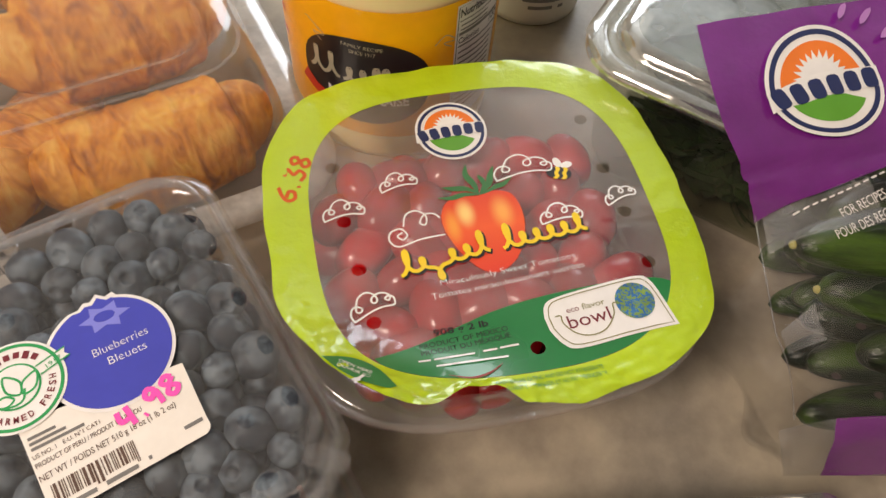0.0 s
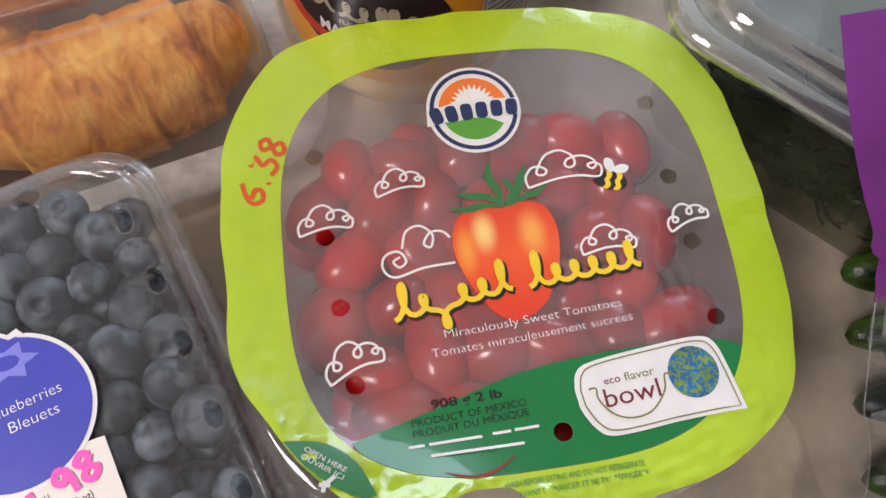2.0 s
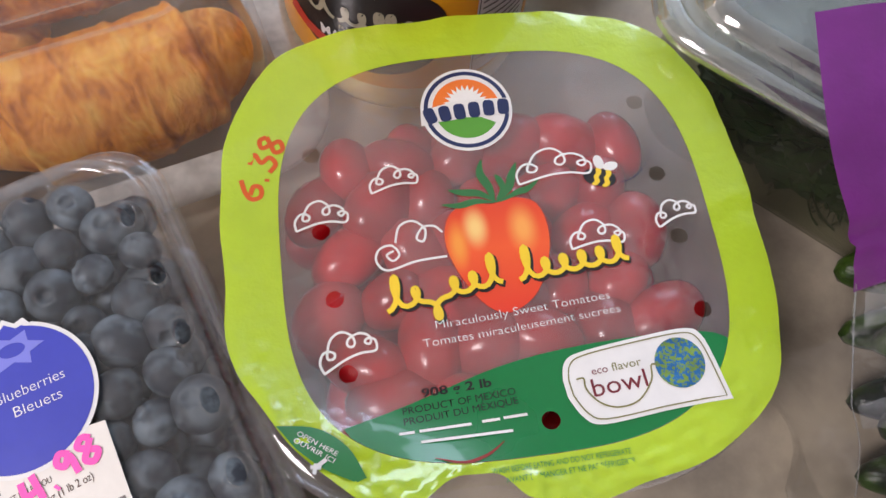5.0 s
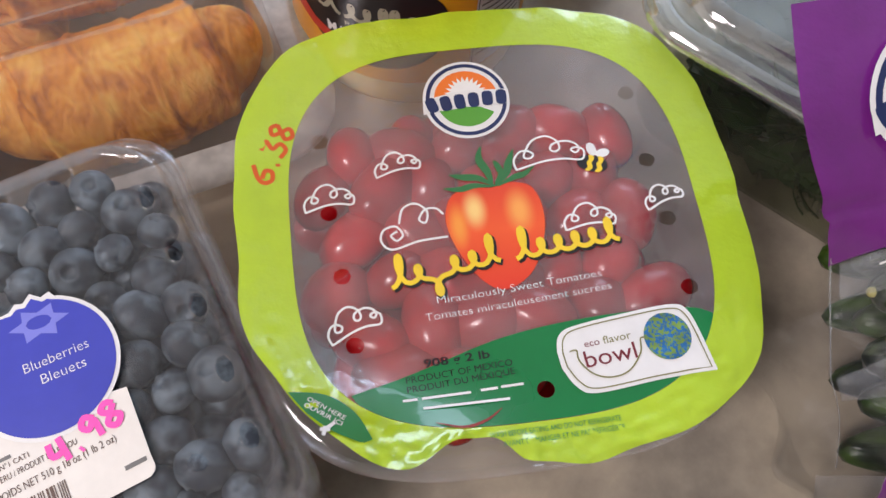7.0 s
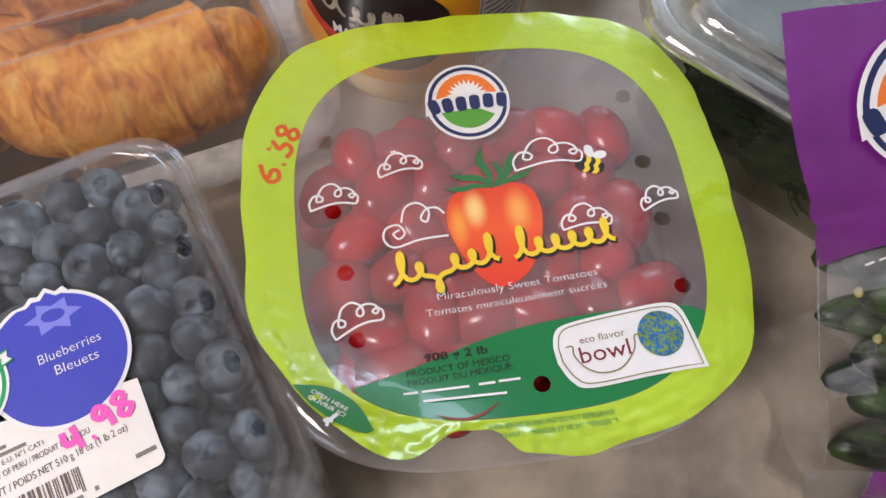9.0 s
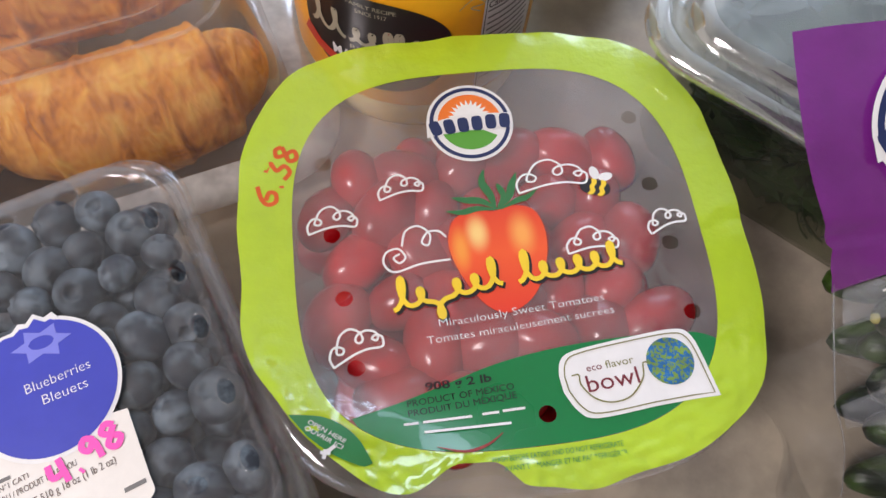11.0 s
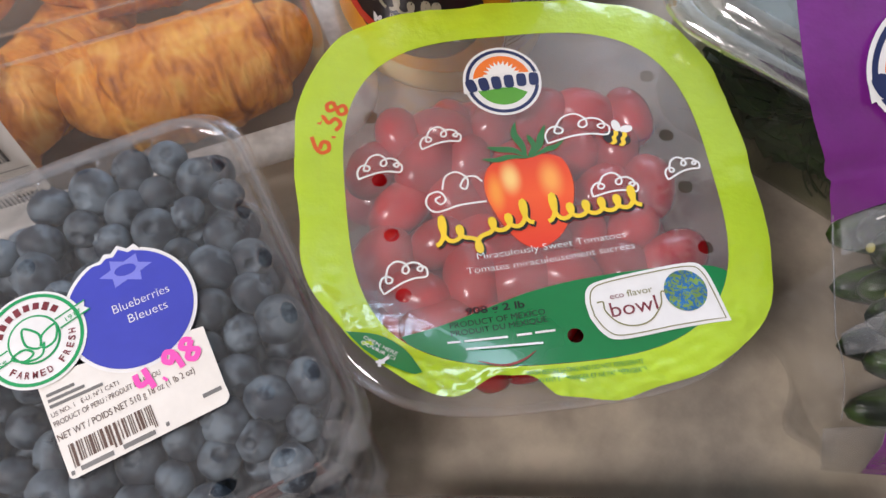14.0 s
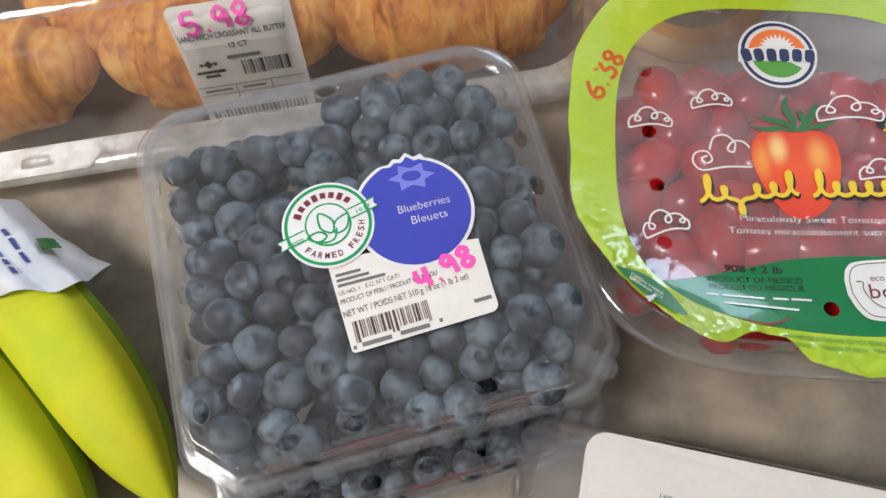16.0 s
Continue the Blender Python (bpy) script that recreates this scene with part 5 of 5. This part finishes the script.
def header_badge(name, bm, material, level, label=""):
    if len(bm.faces) == 1 and len(bm.verts) > 20:
        bmesh.ops.poke(bm, faces=bm.faces[:])
    for _ in range(2):
        bmesh.ops.triangulate(bm, faces=bm.faces[:])
        bmesh.ops.subdivide_edges(bm, edges=[e for e in bm.edges if e.calc_length() > 4], cuts=2, use_grid_fill=True)
    return on_header(name, bm, material, level * 1.2, label)


round_logo(45, 52, 25, -2, header_badge, 0.2)
for x, y, d in ((62, 82, 60), (72, 78, 45), (80, 70, 30)):
    on_header("ray_mark", plate(turned(oval(0, 0, 5, 1.5, 2, 20), x, y, d)), PALEPURPLE, 0.5)


def on_window(name, bm, material, level=0.0):
    for v in bm.verts:
        p = bag_point(v.co.x, 0.71 + 0.0006 * v.co.x + v.co.y / 300, 0.0)
        v.co = (p[0], p[1] - 1.6, p[2] + 2.4 + level)
    return part(name, bm, material, bag)


on_window("dotted_line", quads([(12 + 4 * i, -7 + 0.3 * i, 2.6, 0.8, 5) for i in range(40)]), WHITE)
on_window("recipe_text", lettering("FOR RECIPES", 28, -16, 50, -13.5, 4.2), WHITE)
on_window("recipe_text", lettering("POUR DES RECETTES", 22, -24, 58, -20, 4.2), WHITE)
# flat dark discs on the uncut film paint the vents' shaded openings
for x, k in ((22, 0.52), (12, 0.45), (30, 0.42)):
    p = bag_point(x, k)
    part("vent_hole", disc(p[0], p[1], 2.3, p[2] + 1.5, 16, 1.6), HOLE, bag)


def cucumber_mesh(seed):
    def fn(s, a):
        r = 16.5 * max(0, 1 - abs(2 * s - 1) ** 2.5) ** 0.5 * (0.92 + 0.1 * math.sin(3 * s + seed))
        r *= 1 + 0.03 * math.cos(7 * a + seed) + 0.03 * noise.noise(Vector((s * 9, math.cos(a) * 2, math.sin(a) * 2 + seed)))
        return ((s - 0.0) * 160, r * math.cos(a) + 9 * math.sin(math.pi * s), r * math.sin(a))
    return shell_body(fn, 40, 24)


cukes = ((32, 82, 114, -4, 2), (49, 72, 95, -10, 2), (54, 72, 70, -7, 2), (66, 60, 44, -5, 1), (70, 43, 18, -3, 0), (70, 74, 18, -2, 0), (60, 90, 112, -6, 2), (72, 52, 74, -3, 0),
         (60, 106, 100, -2, 0), (56, 98, 76, -3, 0), (64, 92, 50, -2, 0), (70, 104, 18, 0, 0), (62, 124, 118, 2, 0), (68, 128, 76, 3, 0), (70, 122, 46, 0, 0), (72, 134, 17, 0, 0))
for i, (x, y, z, rz, ry) in enumerate(cukes):
    cuke = part("cucumber", cucumber_mesh(i), CUCUMBER, smooth=True, at=pose(0.125 + x / 1000, 0.075 + y / 1000, z / 1000, 0, ry, rz))
    tagged(cuke, "small dark green cucumber with a pale tip in the bag", "cucumber", "cucumbers in the bag")
    if i < 2:
        part("tip", shell_body(lambda s, a: (1.8 * math.cos(math.pi * s) + 1.0, 1.9 * math.sin(math.pi * s) * math.cos(a), 1.9 * math.sin(math.pi * s) * math.sin(a)), 8, 10), CUKETIP, cuke, "pale yellowish tip", smooth=True)

# ---- labelled packet in front ----
packet = thing("food_packet", pose(-0.047, 0.0570, 0, 0, 0, 4.5), "clear film food packet with a blank white label", "packet")


def pk(i, z, r=10):
    return lift(round_rect(0 + i, -200 + i, 240 - i, -i, r, 5), z)


part("film", loft([pk(6, 1, 8), pk(1, 8), pk(0, 30), pk(1, 46), pk(5, 52), pk(12, 53.5)], cap=True), PACKFILM, packet, "clear tight film", smooth=True)
part("loaf", loft([lift(oval(122, -104, 113 * q, 92 * q, 2.4, 40), z) for q, z in ((0.9, 3), (1, 20), (1, 36), (0.93, 46), (0.8, 49.5))], cap=True), MEAT, packet, "brown food inside the film", smooth=True)
part("label", plate(round_rect(25, -190, 222, -4, 9), (), 20, lambda x, y: 55.0 + 0.5 * noise.noise(Vector((x / 40, y / 40, 9)))), PAPER, packet, "blank white paper label")
part("label_text", lettering("USE/FREEZE BY", 56, -26, 76, -27.6, 2.6, 56.2), GREY, packet)
part("date_bars", quads([(92, -28.5, 14, 2.4, -4)], 56.2), GREY, packet)

# ---- bananas ----
def banana_mesh(bend, L=215, R=22.0):
    def fn(s, a):
        q = 2 * s - 1
        body = max(0.0, 1 - abs(q) ** 5.0) ** 0.5
        r = R * (0.30 + 0.70 * max(0, 1 - abs(q) ** 3.2)) * body
        r *= 1 + 0.05 * math.cos(5 * a + 0.6)
        return (q * L / 2, bend * (q * q - 0.5) + r * math.cos(a), r * math.sin(a))
    return shell_body(fn, 44, 30)


spots = [(-0.2700, 0.0312, 36, -29, 3), (-0.2925, -0.0070, 25, -28, 0), (-0.3160, -0.0430, 24, -30, 2)]
for i, (x, y, z, rz, ry) in enumerate(spots):
    ban = part("banana", banana_mesh(-8), BANANA, smooth=True, at=pose(x, y, (z + 1) / 1000, -8 + 4 * i, ry * 0.3, rz) )
    # below the ridge the peel takes the greener, shade-darkened colour
    ban.data.materials.append(BANANASHADEGREEN)
    for f in ban.data.polygons:
        c = f.center * 1000
        spine = -8 * ((c.x / 107.5) ** 2 - 0.5)
        if c.y - spine > 0 and math.degrees(math.atan2(c.z, c.y - spine)) < 26 + 5 * noise.noise(Vector((c.x / 12, 3, 1))):
            f.material_index = 1
    tagged(ban, "yellow-green just ripening banana in a bunch", "banana", "bunch of bananas")
    part("tip", shell_body(lambda s, a: (106 + 3.5 * math.cos(math.pi * s), -4 + 4.4 * math.sin(math.pi * s) * math.cos(a), 4.4 * math.sin(math.pi * s) * math.sin(a)), 8, 12), BANANATIP, ban, "dark dry tip", smooth=True)
    if i == 1:
        for u, w in ((18, 2.0), (23, 1.6)):
            part("dark_speck", shell_body(lambda s, a: (u + w * math.cos(math.pi * s), 8 + w * math.sin(math.pi * s) * math.cos(a), 20.6 + 0.6 * math.sin(math.pi * s) * math.sin(a)), 6, 10), SPECK, ban)
band = thing("banana_wrapper", pose(-0.2700, 0.0312, 0.037, -8, 0.9, -29), "white translucent plastic wrapper round the bananas", "wrapper")
R2 = 26
def wrapper_point(a, f):
    """a round the fruit, f along it: pleated, hugging the peel, flared out at its lower corner."""
    flare = 13 * f ** 2 * math.exp(-((math.degrees(a) + 22) / 34) ** 2)
    r = R2 + flare + (0.5 + 1.1 * f) * math.sin(a * 8 + 2 * f) + 1.6 * noise.noise(Vector((a * 2.4, f * 4, 1)))
    return (-58 + (52 + 9 * math.sin(2 * a)) * f, 4 + r * math.cos(a), r * math.sin(a))


part("film", loft([[wrapper_point(radians(-42 + 4 * i), j / 16) for i in range(62)] for j in range(17)], closed=False), BAND, band, "white crinkled film", smooth=True)
random.seed(17)
for a0, f0, f1 in ((112, 0.30, 0.62), (96, 0.24, 0.70), (80, 0.22, 0.78), (64, 0.34, 0.66)):
    f = f0
    while f < f1:
        w = random.uniform(0.05, 0.12)
        rows = []
        for d in (-1.9, 1.9):
            row = []
            for i in range(5):
                x, y, z = wrapper_point(radians(a0 + d), f + w * i / 4)
                row.append((x, y + 0.7 * math.cos(radians(a0)), z + 0.7 * math.sin(radians(a0))))
            rows.append(row)
        part("print_bar", loft(rows, closed=False), VIOLETBLUE, band, "blue print")
        f += w + 0.03
part("green_mark", loft([[(-22 + d, 4 + (R2 + 3.2) * math.cos(radians(a)), (R2 + 3.2) * math.sin(radians(a))) for a in range(28, 49, 4)] for d in (-4, 0, 3)], closed=False), GREEN, band, "dark green printed mark")


# ---- pieces of prints go under the print that they belong to ----
def regroup(owner, parent_name, names):
    for ch in list(owner.children):
        if ch.name.split(".")[0] == parent_name:
            for o in list(owner.children):
                if o.name.split(".")[0] in names:
                    o.parent = ch
            return


for owner in (bowl, bag):
    regroup(owner, "badge", ("badge_ring", "badge_sky", "badge_sun", "badge_field", "badge_band", "badge_block"))
regroup(bowl, "eco_tag", ("tag_outline", "tag_word", "tag_bowl_line", "globe_picture"))
regroup(bowl, "green_band", ("weight_text", "origin_text", "address_bar"))
regroup(bowl, "opening_mark", ("mark_text", "arrow"))
regroup(bowl, "fruit_picture", ("leaf_picture",))
regroup(bowl, "striped_oval", ("stripe", "pale_oval"))
regroup(sticker, "seal", ("seal_ring", "seal_inner_ring", "seal_ribbon", "seal_ribbon_line", "seal_core", "seal_leaf", "seal_block", "seal_letter"))
regroup(sticker, "panel", ("fine_print_bars", "grade_text", "origin_text", "weight_text", "lot_bars", "bar_code", "code_bars"))
regroup(sticker, "fruit_shape", ("crown_print", "fruit_name"))
regroup(jar, "emblem", ("silver_stroke", "emblem_text", "red_ribbon"))
regroup(jar, "facts_panel", ("facts_frame", "facts_text", "facts_lines"))
regroup(price, "paper", ("product_text", "code_bars", "brand_mark", "bar_code", "table_lines", "small_bars", "lower_bar_code"))
for ob in list(scene.objects):
    if ob.name.split(".")[0] in ("bar_code", "lower_bar_code", "fine_print_bars", "facts_lines", "code_bars", "small_bars", "table_lines", "dotted_line", "dash_line"):
        tagged(ob, kind="stuff")
